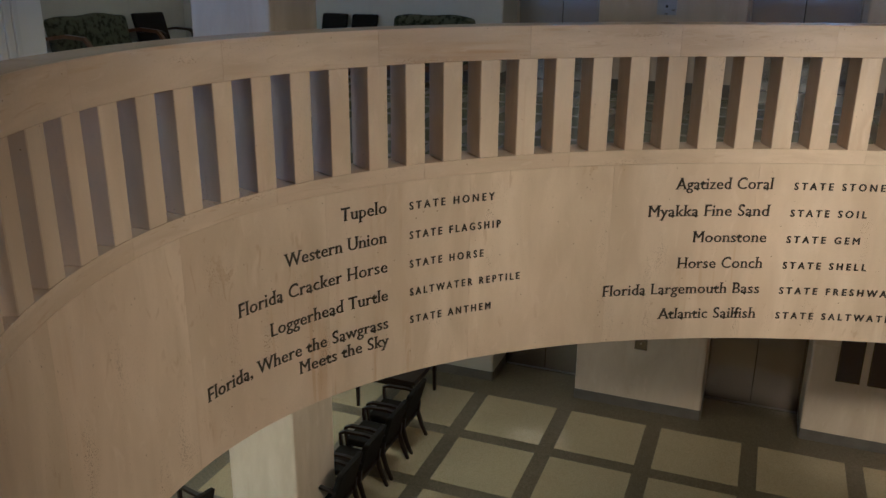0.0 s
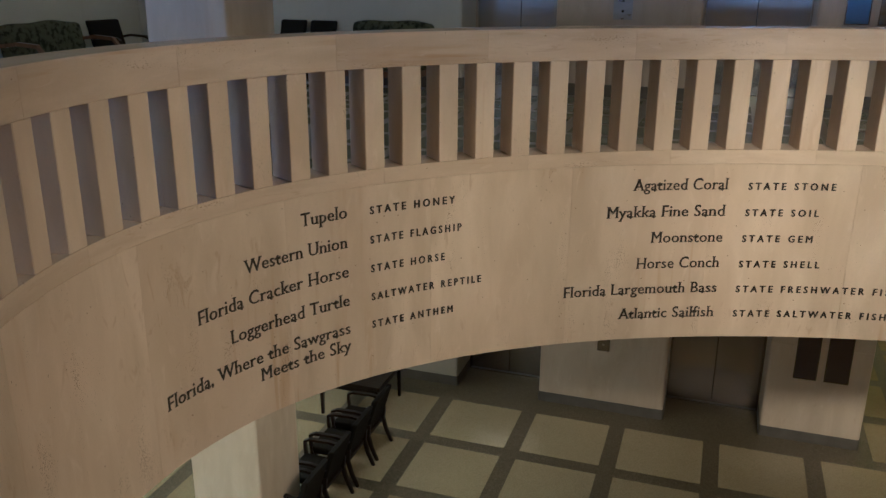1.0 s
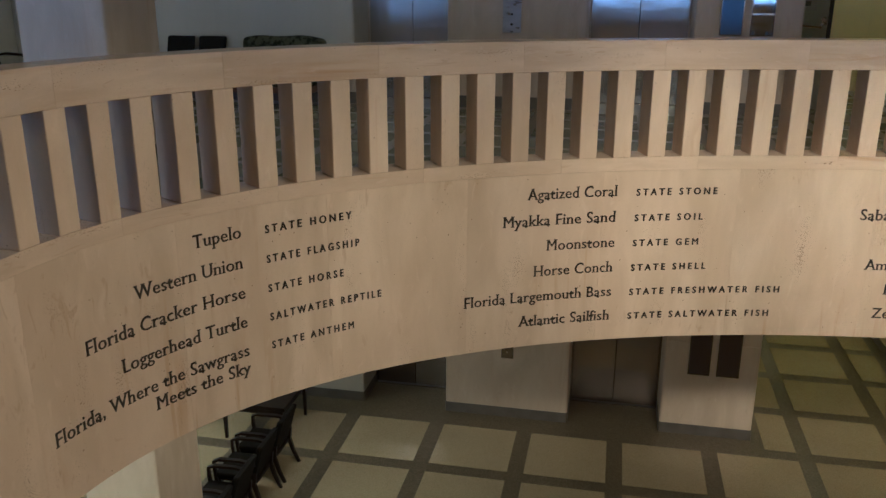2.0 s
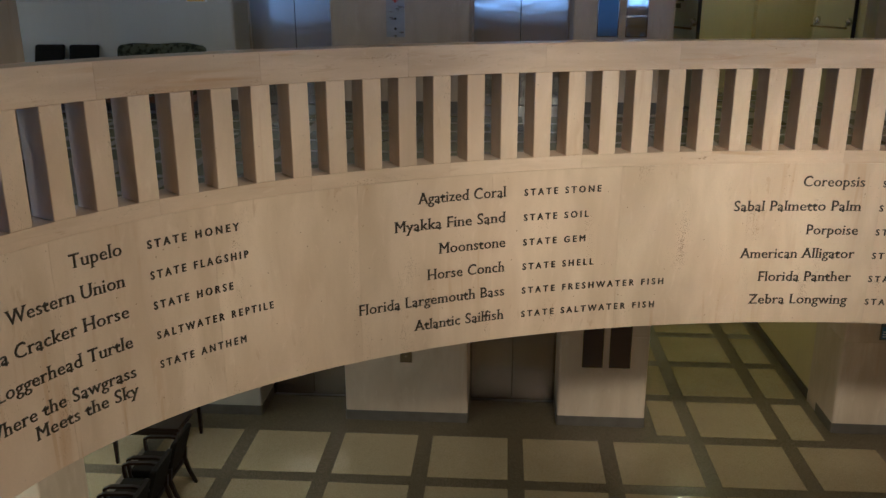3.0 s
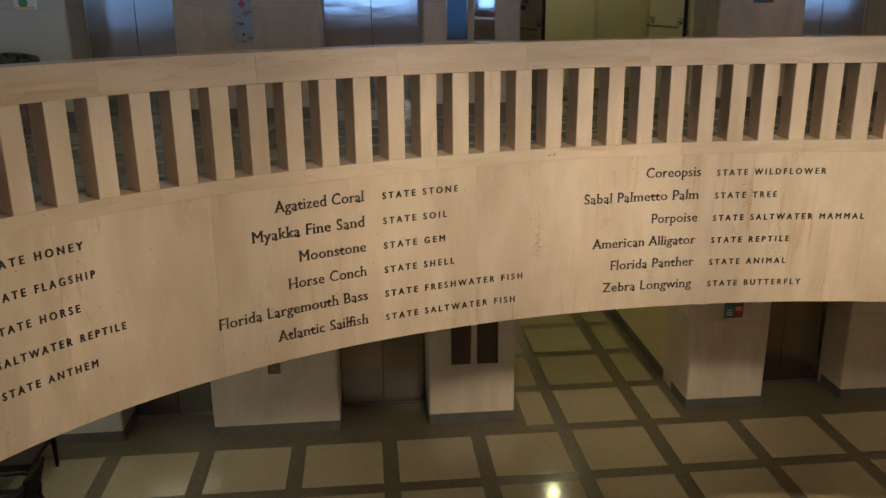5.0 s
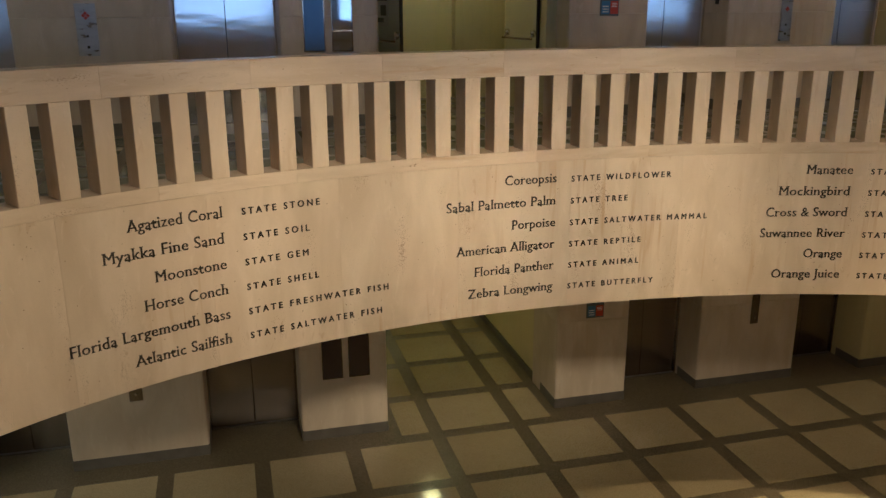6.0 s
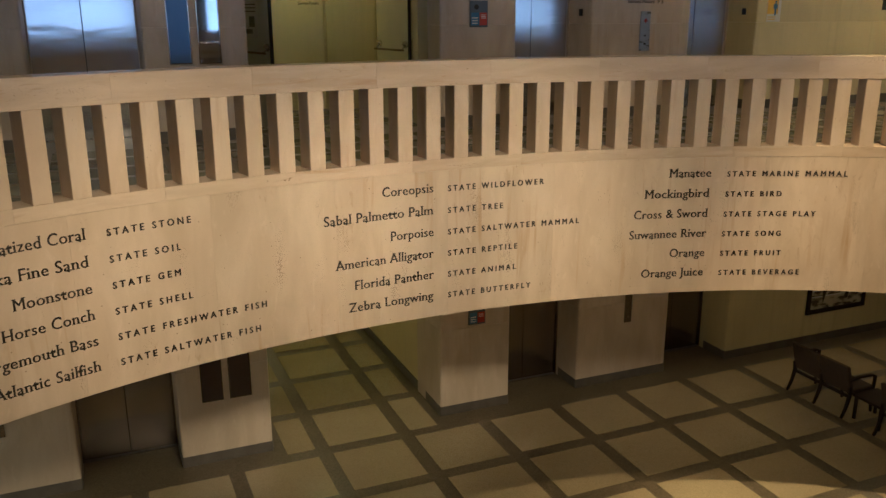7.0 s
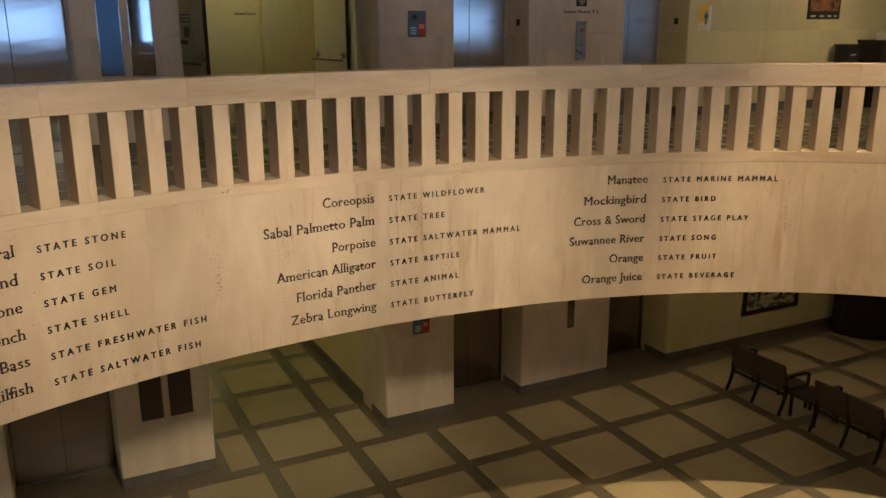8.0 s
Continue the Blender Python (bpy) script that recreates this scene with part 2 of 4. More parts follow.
def terrazzo(name, base, chip_dark, chip_pale, rough, scale=150.0, strength=0.5, coat=0.0):
    """Ground terrazzo: fine dark and pale chips in a cement ground, worn in soft patches."""
    m = mat(name, base, rough, 0, 0.05, 1.4, bump=0, fine=9.0, rnd=0.05, rough_var=0.05, coat=coat)
    n, l = m.node_tree.nodes, m.node_tree.links
    p = n["Principled BSDF"]
    ground = p.inputs["Base Color"].links[0].from_socket
    tc, vo, ramp, mix = n.new("ShaderNodeTexCoord"), n.new("ShaderNodeTexVoronoi"), n.new("ShaderNodeValToRGB"), n.new("ShaderNodeMix")
    vo.inputs["Scale"].default_value = scale
    sep = n.new("ShaderNodeSeparateColor")
    l.new(tc.outputs["Object"], vo.inputs["Vector"])
    l.new(vo.outputs["Color"], sep.inputs[0])
    ramp.color_ramp.interpolation = "CONSTANT"
    ramp.color_ramp.elements[0].color = (*chip_dark, 1)
    ramp.color_ramp.elements[1].position, ramp.color_ramp.elements[1].color = 0.78, (*chip_pale, 1)
    mid = ramp.color_ramp.elements.new(0.3)
    mid.color = (*base, 1)
    l.new(sep.outputs[0], ramp.inputs[0])
    mix.data_type = "RGBA"
    mix.inputs["Factor"].default_value = strength
    l.new(ground, mix.inputs["A"])
    l.new(ramp.outputs[0], mix.inputs["B"])
    l.new(mix.outputs["Result"], p.inputs["Base Color"])
    return m


TRAV = (0.64, 0.53, 0.41)
M_PANEL = travertine("travertine_panel", TRAV, 0.36, False, 0.02, 1.4, 1.15)
M_RAIL = travertine("travertine_rail", TRAV, 0.20, True, 0.035, 1.1, 1.0)
M_BAL = travertine("travertine_baluster", TRAV, 0.36, False, 0.06, 0.8, 0.9)
M_LETTER = mat("bronze_lettering", (0.030, 0.024, 0.022), 0.5, 0.2, 0.08, 20, bump=0)
M_CONC = mat("slab_concrete", (0.36, 0.33, 0.29), 0.8, 0, 0.12, 1.5, bump=0.2)
M_PILLAR = travertine("pillar_stone", (0.58, 0.50, 0.40), 0.45, False, 0.03, 0.6, 0.5)
M_WALL = mat("wall_plaster", (0.50, 0.47, 0.40), 0.6, 0, 0.06, 1.0, bump=0.08, streak=0.03)
M_YELLOW = mat("wall_plaster_yellow", (0.62, 0.55, 0.30), 0.55, 0, 0.07, 1.1, (1, 1, 0.5), bump=0.08, streak=0.05)
M_BASE = mat("baseboard_stone", (0.115, 0.105, 0.095), 0.4, 0, 0.12, 5, bump=0.05)
M_TERR_D = terrazzo("terrazzo_dark", (0.125, 0.104, 0.066), (0.06, 0.05, 0.03), (0.21, 0.18, 0.12), 0.32, 90.0, 0.45)
M_TERR_L = terrazzo("terrazzo_cream", (0.375, 0.315, 0.185), (0.25, 0.2, 0.11), (0.46, 0.41, 0.28), 0.11, 120.0, 0.35)
M_TERR_U = mat("terrazzo_pale_green", (0.20, 0.20, 0.145), 0.25, 0, 0.08, 2.0, bump=0.02, fine=110, rnd=0.08, rough_var=0.06)
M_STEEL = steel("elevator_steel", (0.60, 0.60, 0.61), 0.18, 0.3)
# lower doors: same steel darkened to imitate dim reflections; also bronze plates and frames
M_STEEL_LOW = steel("bronze_and_dimmed_steel", (0.32, 0.275, 0.235), 0.22, 0.2)
M_PLATE = mat("brushed_plate", (0.46, 0.46, 0.47), 0.3, 0.85, 0.05, 6, (1, 1, 4), bump=0.02)
M_CHROME = mat("polished_metal", (0.62, 0.60, 0.57), 0.2, 1.0, 0.03, 8, bump=0)
M_SEAM = mat("shadow_rubber", (0.02, 0.02, 0.02), 0.7, 0, 0.05, 9, bump=0)
M_WOOD = mat("dark_wood", (0.014, 0.009, 0.007), 0.42, 0, 0.2, 5, (6, 6, 1), bump=0.08, spec=0.3)
M_WOOD_M = mat("walnut_wood", (0.16, 0.075, 0.035), 0.35, 0, 0.2, 5, (6, 6, 1), bump=0.08)
M_CLOTH = mat("brown_upholstery", (0.050, 0.036, 0.026), 0.85, 0, 0.14, 30, bump=0.3, fine=140, dark=(0.022, 0.017, 0.013))
M_BLACKCLOTH = mat("black_upholstery", (0.008, 0.007, 0.006), 0.8, 0, 0.2, 18, bump=0.2, fine=140, spec=0.2)
M_FLORAL = mat("floral_upholstery", (0.07, 0.07, 0.045), 0.9, 0, 0.5, 15, bump=0.3, fine=90, dark=(0.015, 0.02, 0.014), spec=0.2)
M_CEIL = mat("ceiling_paint", (0.62, 0.58, 0.52), 0.85, 0, 0.04, 2, bump=0.05)
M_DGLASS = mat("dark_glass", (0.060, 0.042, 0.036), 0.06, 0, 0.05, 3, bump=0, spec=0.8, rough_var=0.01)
M_BGLASS = mat("blue_frosted_glass", (0.13, 0.18, 0.26), 0.30, 1.0, 0.05, 2, bump=0, rough_var=0.03)
M_MIRROR = mat("mirror_glass", (0.46, 0.48, 0.52), 0.04, 1.0, 0.03, 2, bump=0, rough_var=0.01)
M_BLACK = mat("black_plastic", (0.012, 0.012, 0.013), 0.4, 0, 0.1, 10, bump=0.02)
M_WHITE = mat("white_paper", (0.72, 0.71, 0.68), 0.7, 0, 0.03, 8, bump=0)
M_CREAMBOX = mat("cream_plastic", (0.55, 0.50, 0.40), 0.5, 0, 0.05, 8, bump=0)
M_WHITEPAINT = mat("white_paint", (0.80, 0.80, 0.79), 0.4, 0, 0.03, 2, bump=0.03)
M_BLUE = mat("blue_print", (0.05, 0.17, 0.36), 0.5, 0, 0.06, 10, bump=0)
M_RED = mat("red_print", (0.42, 0.045, 0.03), 0.5, 0, 0.06, 10, bump=0)
M_YPOST = mat("yellow_print", (0.75, 0.48, 0.05), 0.5, 0, 0.06, 10, bump=0)
M_SLATE = mat("slate_plate", (0.10, 0.12, 0.14), 0.4, 0.3, 0.06, 10, bump=0)
M_ART = mat("faded_print", (0.38, 0.33, 0.24), 0.5, 0, 0.5, 5, (1, 1, 2.5), bump=0, dark=(0.04, 0.035, 0.03))
M_BROWNART = mat("brown_print", (0.20, 0.10, 0.045), 0.4, 0, 0.5, 6, bump=0, dark=(0.02, 0.015, 0.012))
M_DOORY = mat("door_paint_yellow", (0.55, 0.50, 0.30), 0.45, 0, 0.05, 2, bump=0.03)
M_DOORG = mat("door_paint_pale", (0.66, 0.68, 0.60), 0.45, 0, 0.05, 2, bump=0.03)
M_FRAME = mat("window_frame", (0.30, 0.28, 0.26), 0.4, 0.6, 0.05, 4, bump=0)
M_LAMP = glow("lamp_diffuser", (1.0, 0.68, 0.34), 1.8)

# ---- builders ----


def part(name, bm, material, parent=None, label="", smooth=False):
    me = bpy.data.meshes.new(name)
    bmesh.ops.recalc_face_normals(bm, faces=bm.faces)
    bm.to_mesh(me)
    bm.free()
    me.materials.append(material)
    if smooth:
        for f in me.polygons:
            f.use_smooth = True
    ob = new(name, me)
    if parent:
        ob.parent = parent
    if label:
        ob["label"] = label
    return ob


def shared(name, me, parent, m):
    ob = new(name, me)
    ob.parent = parent
    ob.matrix_local = m
    return ob


def empty(name, m=None):
    ob = new(name)
    if m is not None:
        ob.matrix_world = m
    return ob


def box(x0, x1, y0, y1, z0, z1, bevel=0.0, seg=2, bm=None, upright=False):
    own = bmesh.new()
    vs = [own.verts.new((x, y, z)) for x in (x0, x1) for y in (y0, y1) for z in (z0, z1)]
    for q in ((0, 1, 3, 2), (4, 6, 7, 5), (0, 4, 5, 1), (2, 3, 7, 6), (0, 2, 6, 4), (1, 5, 7, 3)):
        own.faces.new([vs[i] for i in q])
    bmesh.ops.recalc_face_normals(own, faces=own.faces)
    if bevel:
        bmesh.ops.bevel(own, geom=[q for q in own.edges if not upright or abs(q.verts[0].co.z - q.verts[1].co.z) > 1e-6], offset=bevel, segments=seg, profile=0.5, affect="EDGES")
    if bm is None:
        return own
    me = bpy.data.meshes.new("tmp")
    own.to_mesh(me)
    own.free()
    bm.from_mesh(me)
    bpy.data.meshes.remove(me)
    return bm


def tube(points, r, sides=10, bm=None):
    """A round bar along a list of points."""
    bm = bm or bmesh.new()
    rings = []
    pts = [Vector(p) for p in points]
    for i, p in enumerate(pts):
        d = (pts[min(i + 1, len(pts) - 1)] - pts[max(i - 1, 0)]).normalized()
        u = d.orthogonal().normalized() if i == 0 else (rings_u - d * rings_u.dot(d)).normalized()
        rings_u = u
        w = d.cross(u)
        rr = r[i] if isinstance(r, (list, tuple)) else r
        rings.append([bm.verts.new(p + (u * math.cos(a) + w * math.sin(a)) * rr) for a in (2 * math.pi * k / sides for k in range(sides))])
    for a, b in zip(rings, rings[1:]):
        for k in range(sides):
            bm.faces.new((a[k], a[(k + 1) % sides], b[(k + 1) % sides], b[k]))
    bm.faces.new(rings[0])
    bm.faces.new(rings[-1])
    return bm


def bar(points, w, d, bm=None):
    """A squared bar of width w (along y) and depth d, tapering if lists are given, along points."""
    bm = bm or bmesh.new()
    rings = []
    pts = [Vector(p) for p in points]
    for i, p in enumerate(pts):
        t = (pts[min(i + 1, len(pts) - 1)] - pts[max(i - 1, 0)]).normalized()
        side = Vector((0, 1, 0))
        n = t.cross(side).normalized()
        ww = w[i] if isinstance(w, (list, tuple)) else w
        dd = d[i] if isinstance(d, (list, tuple)) else d
        rings.append([bm.verts.new(p + side * (a * ww / 2) + n * (b * dd / 2)) for a, b in ((-1, -1), (1, -1), (1, 1), (-1, 1))])
    for a, b in zip(rings, rings[1:]):
        for k in range(4):
            bm.faces.new((a[k], a[(k + 1) % 4], b[(k + 1) % 4], b[k]))
    bm.faces.new(rings[0])
    bm.faces.new(rings[-1])
    return bm


# ---- the oval well: plan curve by arc length from its far end ----
EA, EB, EB_NEAR, ECX, ECY = 6.534, 4.068, 4.306, 3.500, 3.586
_th = np.linspace(-math.pi, math.pi, 20001)
_sx, _sy = ECX + EA * np.sin(_th), ECY + np.where(np.cos(_th) > 0, EB, EB_NEAR) * np.cos(_th)
_s = np.concatenate([[0], np.cumsum(np.hypot(np.diff(_sx), np.diff(_sy)))])
_s -= np.interp(0, _th, _s)
PERIM = float(_s[-1] - _s[0])


def oval(s, off=0.0):
    """The point at arc length s (clockwise from the far end) and off metres outside the face, with its outward direction."""
    s = (s - _s[0]) % PERIM + _s[0]
    t = float(np.interp(s, _s, _th))
    b = EB if math.cos(t) > 0 else EB_NEAR
    n = Vector((math.sin(t) / EA, math.cos(t) / b)).normalized()
    return Vector((ECX + EA * math.sin(t) + n.x * off, ECY + b * math.cos(t) + n.y * off, 0)), n


def arc_block(s0, s1, o0, o1, z0, z1, step=0.12, bevel=0.0):
    """A curved stone between two arc lengths, two offsets and two heights."""
    bm = bmesh.new()
    k = max(1, round((s1 - s0) / step))
    rings = []
    for i in range(k + 1):
        s = s0 + (s1 - s0) * i / k
        b = bevel if bevel else 0
        prof = [(o0 + b, z0), (o0, z0 + b), (o0, z1 - b), (o0 + b, z1), (o1 - b, z1), (o1, z1 - b), (o1, z0 + b), (o1 - b, z0)] if b else [(o0, z0), (o0, z1), (o1, z1), (o1, z0)]
        rings.append([bm.verts.new((*oval(s, o)[0].xy, z)) for o, z in prof])
    m = len(rings[0])
    for a, c in zip(rings, rings[1:]):
        for j in range(m):
            bm.faces.new((a[j], a[(j + 1) % m], c[(j + 1) % m], c[j]))
    bm.faces.new(rings[0])
    bm.faces.new(rings[-1])
    return bm


# heights of the well's edge
Z_LOW, Z_BOT, Z_JOINT, Z_FOOT, Z_RB, Z_RT = -4.437, -1.498, 0.032, 0.148, 0.864, 1.102
PITCH, BAL_W, BAL_D = 0.2979, 0.152, 0.25
S_REF = 1.716 - BAL_W / 2

# ---- large structure ----
YF, YD = 10.825, 11.51
X0, X1, YS = -8.4, 17.0, -9.0


def structure(name, bm, material, label, category="wall"):
    return tagged(part(name, bm, material), label, category, kind="structure")


lower_floor = structure("floor_lower", box(X0 - 0.3, X1 + 0.3, YS - 0.3, 24, Z_LOW - 0.4, Z_LOW), M_TERR_D, "dark brown polished terrazzo lower lobby floor with cream squares", "floor")


def ring_slab(z0, z1, off):
    """A slab over the whole plan but for the oval well."""
    bm = bmesh.new()
    n = 160
    top, bot = [], []
    for i in range(n):
        p, _ = oval(PERIM * i / n, off)
        d = Vector((p.x - ECX, p.y - ECY))
        fx = ((X1 + 0.3 - ECX) if d.x > 0 else (ECX - X0 + 0.3)) / max(abs(d.x), 1e-6)
        fy = ((24 - ECY) if d.y > 0 else (ECY - YS + 0.3)) / max(abs(d.y), 1e-6)
        f = min(fx, fy)
        o = Vector((ECX, ECY)) + d * f
        for lst, z in ((top, z1), (bot, z0)):
            lst.append((bm.verts.new((p.x, p.y, z)), bm.verts.new((o.x, o.y, z))))
    for i in range(n):
        j = (i + 1) % n
        bm.faces.new((top[i][0], top[j][0], top[j][1], top[i][1]))
        bm.faces.new((bot[i][0], bot[i][1], bot[j][1], bot[j][0]))
        bm.faces.new((top[i][0], bot[i][0], bot[j][0], top[j][0]))
        bm.faces.new((top[i][1], top[j][1], bot[j][1], bot[i][1]))
    return bm


upper_floor = structure("floor_upper", ring_slab(-0.4, 0.0, 0.24), M_TERR_D, "dark terrazzo gallery floor with pale green squares round an oval well", "floor")
structure("ceiling_lower", ring_slab(LOW_CEIL, LOW_CEIL + 0.08, 0.24), M_CEIL, "plain painted ceiling over the lower lobby", "ceiling")
structure("ceiling_upper", ring_slab(UP_CEIL, UP_CEIL + 0.4, 0.24), M_CEIL, "plain painted ceiling over the gallery", "ceiling")
# unseen shaft, added to carry lamps and keep their light off gallery walls
structure("wall_shaft", arc_block(-PERIM / 2, PERIM / 2, 0.24, 0.42, UP_CEIL + 0.4, TOP_CEIL, 0.3), M_WALL, "plain oval wall above the well")
structure("ceiling_shaft", box(ECX - EA - 0.6, ECX + EA + 0.6, ECY - EB_NEAR - 0.6, ECY + EB + 0.6, TOP_CEIL, TOP_CEIL + 0.2), M_CEIL, "plain unseen ceiling added to close the shaft high over the well", "ceiling")

# the closing walls: west, east, and the window wall behind
for nm, a, b in (("wall_west", X0 - 0.3, X0), ("wall_east", X1, X1 + 0.3)):
    for suffix, z0, z1 in (("lower", Z_LOW, LOW_CEIL), ("upper", 0.0, UP_CEIL)):
        if nm == "wall_west" and suffix == "upper":
            continue
        structure(f"{nm}_{suffix}", box(a, b, YS - 0.3, YF + 0.75, z0, z1), M_WALL if nm == "wall_west" else M_YELLOW, "pale plastered wall closing the lobby")
structure("wall_south_lower", box(X0, X1, YS - 0.3, YS, Z_LOW, LOW_CEIL), M_WALL, "pale plastered wall closing the lower lobby")
SILL, HEAD = 0.60, 2.35
structure("wall_south_sill", box(X0, X1, YS - 0.3, YS, 0.0, SILL), M_WALL, "pale plastered wall below the windows")
structure("wall_south_head", box(X0, X1, YS - 0.3, YS, HEAD, UP_CEIL), M_WALL, "pale plastered wall above the windows")
# a wide unseen window in the gallery's west wall, added to bring daylight
WEST_A, WEST_B = -3.0, 5.5
for nm, a, b, z0, z1 in (("sill", YS - 0.3, YF + 0.75, 0.0, SILL), ("head", YS - 0.3, YF + 0.75, HEAD, UP_CEIL), ("pier", YS - 0.3, WEST_A, SILL, HEAD), ("pier", WEST_B, YF + 0.75, SILL, HEAD)):
    structure(f"wall_west_{nm}", box(X0 - 0.3, X0, a, b, z0, z1), M_WALL, "pale plastered wall round a wide window")
win = tagged(empty("window_5"), "wide metal-framed window with clear sky outside", "window", kind="structure")
bm = box(X0 - 0.2, X0 - 0.14, WEST_A, WEST_B, SILL, SILL + 0.06)
box(X0 - 0.2, X0 - 0.14, WEST_A, WEST_B, HEAD - 0.06, HEAD, bm=bm)
for k in range(6):
    ym = WEST_A + 0.03 + (WEST_B - WEST_A - 0.06) * k / 5
    box(X0 - 0.2, X0 - 0.14, ym - 0.03, ym + 0.03, SILL + 0.06, HEAD - 0.06, bm=bm)
part("window_frame", bm, M_FRAME, win)
bays = [(-1.8, 2.9), (4.3, 6.6), (9.6, 13.0), (13.4, X1 - 0.4)]
edges = [X0] + [v for b in bays for v in b] + [X1]
for i in range(0, len(edges), 2):
    structure("wall_south_pier", box(edges[i], edges[i + 1], YS - 0.3, YS, SILL, HEAD), M_WALL, "plastered pier between wide windows")
for i, (a, b) in enumerate(bays):
    win = tagged(empty(f"window_{i + 1}"), "wide metal-framed window with clear sky outside", "window", kind="structure")
    bm = box(a, b, YS - 0.2, YS - 0.14, SILL, SILL + 0.06)
    box(a, b, YS - 0.2, YS - 0.14, HEAD - 0.06, HEAD, bm=bm)
    n = 4
    for k in range(n + 1):
        xm = a + 0.03 + (b - a - 0.06) * k / n
        box(xm - 0.03, xm + 0.03, YS - 0.2, YS - 0.14, SILL + 0.06, HEAD - 0.06, bm=bm)
    part("window_frame", bm, M_FRAME, win)
    if i == 1:  # a venetian blind half let down
        for k in range(22):
            part("blind_slat", box(a + 0.07, b - 0.07, YS - 0.12, YS - 0.085, HEAD - 0.10 - 0.048 * k, HEAD - 0.094 - 0.048 * k), M_WHITEPAINT, win)

# glowing sheet outside the south windows, added so the elevator doors reflect pale blue
sky_glow = glow("sky_backdrop_glow", (0.40, 0.48, 0.58), 1.0)
structure("backdrop", box(-45, 55, -30.2, -30.0, -6.0, 12.0), sky_glow, "pale hazy sky far outside the windows", "backdrop")

# the elevator wall: blocks between recesses, the same on both storeys
BLOCKS = [("a", X0, -3.35, True, 0.0), ("b", -2.10, -0.34, False, -0.03), ("c", 0.93, 2.16, False, 0.0), ("d", 4.75, 5.91, False, 0.03), ("e", 7.18, 8.95, False, 0.085), ("f", 10.26, X1, True, 0.085)]
for storey, z0, z1 in (("lower", Z_LOW, LOW_CEIL), ("upper", 0.0, UP_CEIL)):
    for nm, a, b, plain, dy in BLOCKS:
        if plain:
            m, lab = (M_WALL, "pale grey plastered lobby wall") if nm == "a" else (M_YELLOW, "warm cream plastered lobby wall")
        else:
            m, lab = M_PILLAR, "broad cream stone pier with softened corners between elevators"
        if nm == "d":
            m = M_PILLAR
        split = z0 + 1.38
        w = structure(f"wall_{storey}_{nm}", box(a, b, YF + dy, YD + 0.35, z0, split - 0.002, 0.03, 3, upright=True), m, lab)
        part("stone_course", box(a, b, YF + dy, YD + 0.35, split + 0.002, z1, 0.03, 3, upright=True), m, w)
        bb = box(a - (0 if a == X0 else 0.008), b + (0 if b == X1 else 0.008), YF + dy - 0.008, YD - 0.02, z0, z0 + 0.15, 0.03, 3, upright=True)
        base = part("baseboard", bb, M_BASE, w, "dark grey stone skirting")
    structure(f"wall_{storey}_corridor_west", box(1.95, 2.17, YD + 0.35, 23, z0, z1), M_YELLOW, "yellow plastered corridor wall")
    structure(f"wall_{storey}_corridor_east", box(4.775, 5.0, YD + 0.35, 23, z0, z1), M_YELLOW, "yellow plastered corridor wall")
    for sx, ex in ((2.17, 2.185), (4.76, 4.775)):
        structure(f"baseboard_{storey}", box(sx, ex, YD + 0.36, 23, z0, z0 + 0.15), M_BASE, "dark grey stone corridor skirting", "baseboard")
structure("wall_lower_corridor_end", box(2.17, 4.775, 22.0, 22.3, Z_LOW, LOW_CEIL), M_YELLOW, "yellow plastered wall at the corridor's end")
structure("wall_upper_corridor_end", box(2.17, 4.775, 13.8, 14.0, 0.0, UP_CEIL), M_YELLOW, "yellow plastered wall across the gallery corridor")
structure("corridor_pilaster", box(3.92, 4.775, 13.62, 13.8, 0.0, UP_CEIL, 0.01, 1), M_YELLOW, "yellow plastered pilaster in the gallery corridor")


def elevator(x0, x1, z, material, open_to, lit):
    """A recess with header, jambs and two sliding leaves."""
    e = tagged(empty("elevator_entrance", pose((x0 + x1) / 2, YD, z)),
               "closed two-leaf elevator doors of brushed steel in a deep recess" if lit else "closed brushed steel elevator doors toned dark for dim reflections in a deep recess", "elevator door", "elevator entrances")
    w, h = x1 - x0, 2.15
    c = w / 2
    jw = 0.02
    bm = box(-c, -c + jw, -0.02, 0.12, 0, h + jw, 0.004, 1)
    box(c - jw, c, -0.02, 0.12, 0, h + jw, 0.004, 1, bm=bm)
    box(-c + jw, c - jw, -0.02, 0.12, h, h + jw, 0.004, 1, bm=bm)
    # unlit storey: frame, leaves and sill darkened in place of dim reflections
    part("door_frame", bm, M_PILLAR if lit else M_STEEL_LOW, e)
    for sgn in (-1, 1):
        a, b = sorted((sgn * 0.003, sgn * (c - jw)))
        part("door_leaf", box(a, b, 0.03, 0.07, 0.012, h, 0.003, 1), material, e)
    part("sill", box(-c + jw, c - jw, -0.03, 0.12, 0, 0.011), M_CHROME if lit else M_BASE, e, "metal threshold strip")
    part("shaft_panel", box(-c, c, 0.12, 0.30, 0, open_to), M_SEAM, e)
    part("header", box(-c, c, -0.02, 0.12, h + jw, open_to), M_PILLAR, e, "cream stone header over the doors")
    return e


RECESSES = [(-3.35, -2.10, -0.02), (-0.34, 0.93, 0.0), (5.91, 7.18, 0.05), (8.95, 10.26, 0.09)]
for a, b, dy in RECESSES:
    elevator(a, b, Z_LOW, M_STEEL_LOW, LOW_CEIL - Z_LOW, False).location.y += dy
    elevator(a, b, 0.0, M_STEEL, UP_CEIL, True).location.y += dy

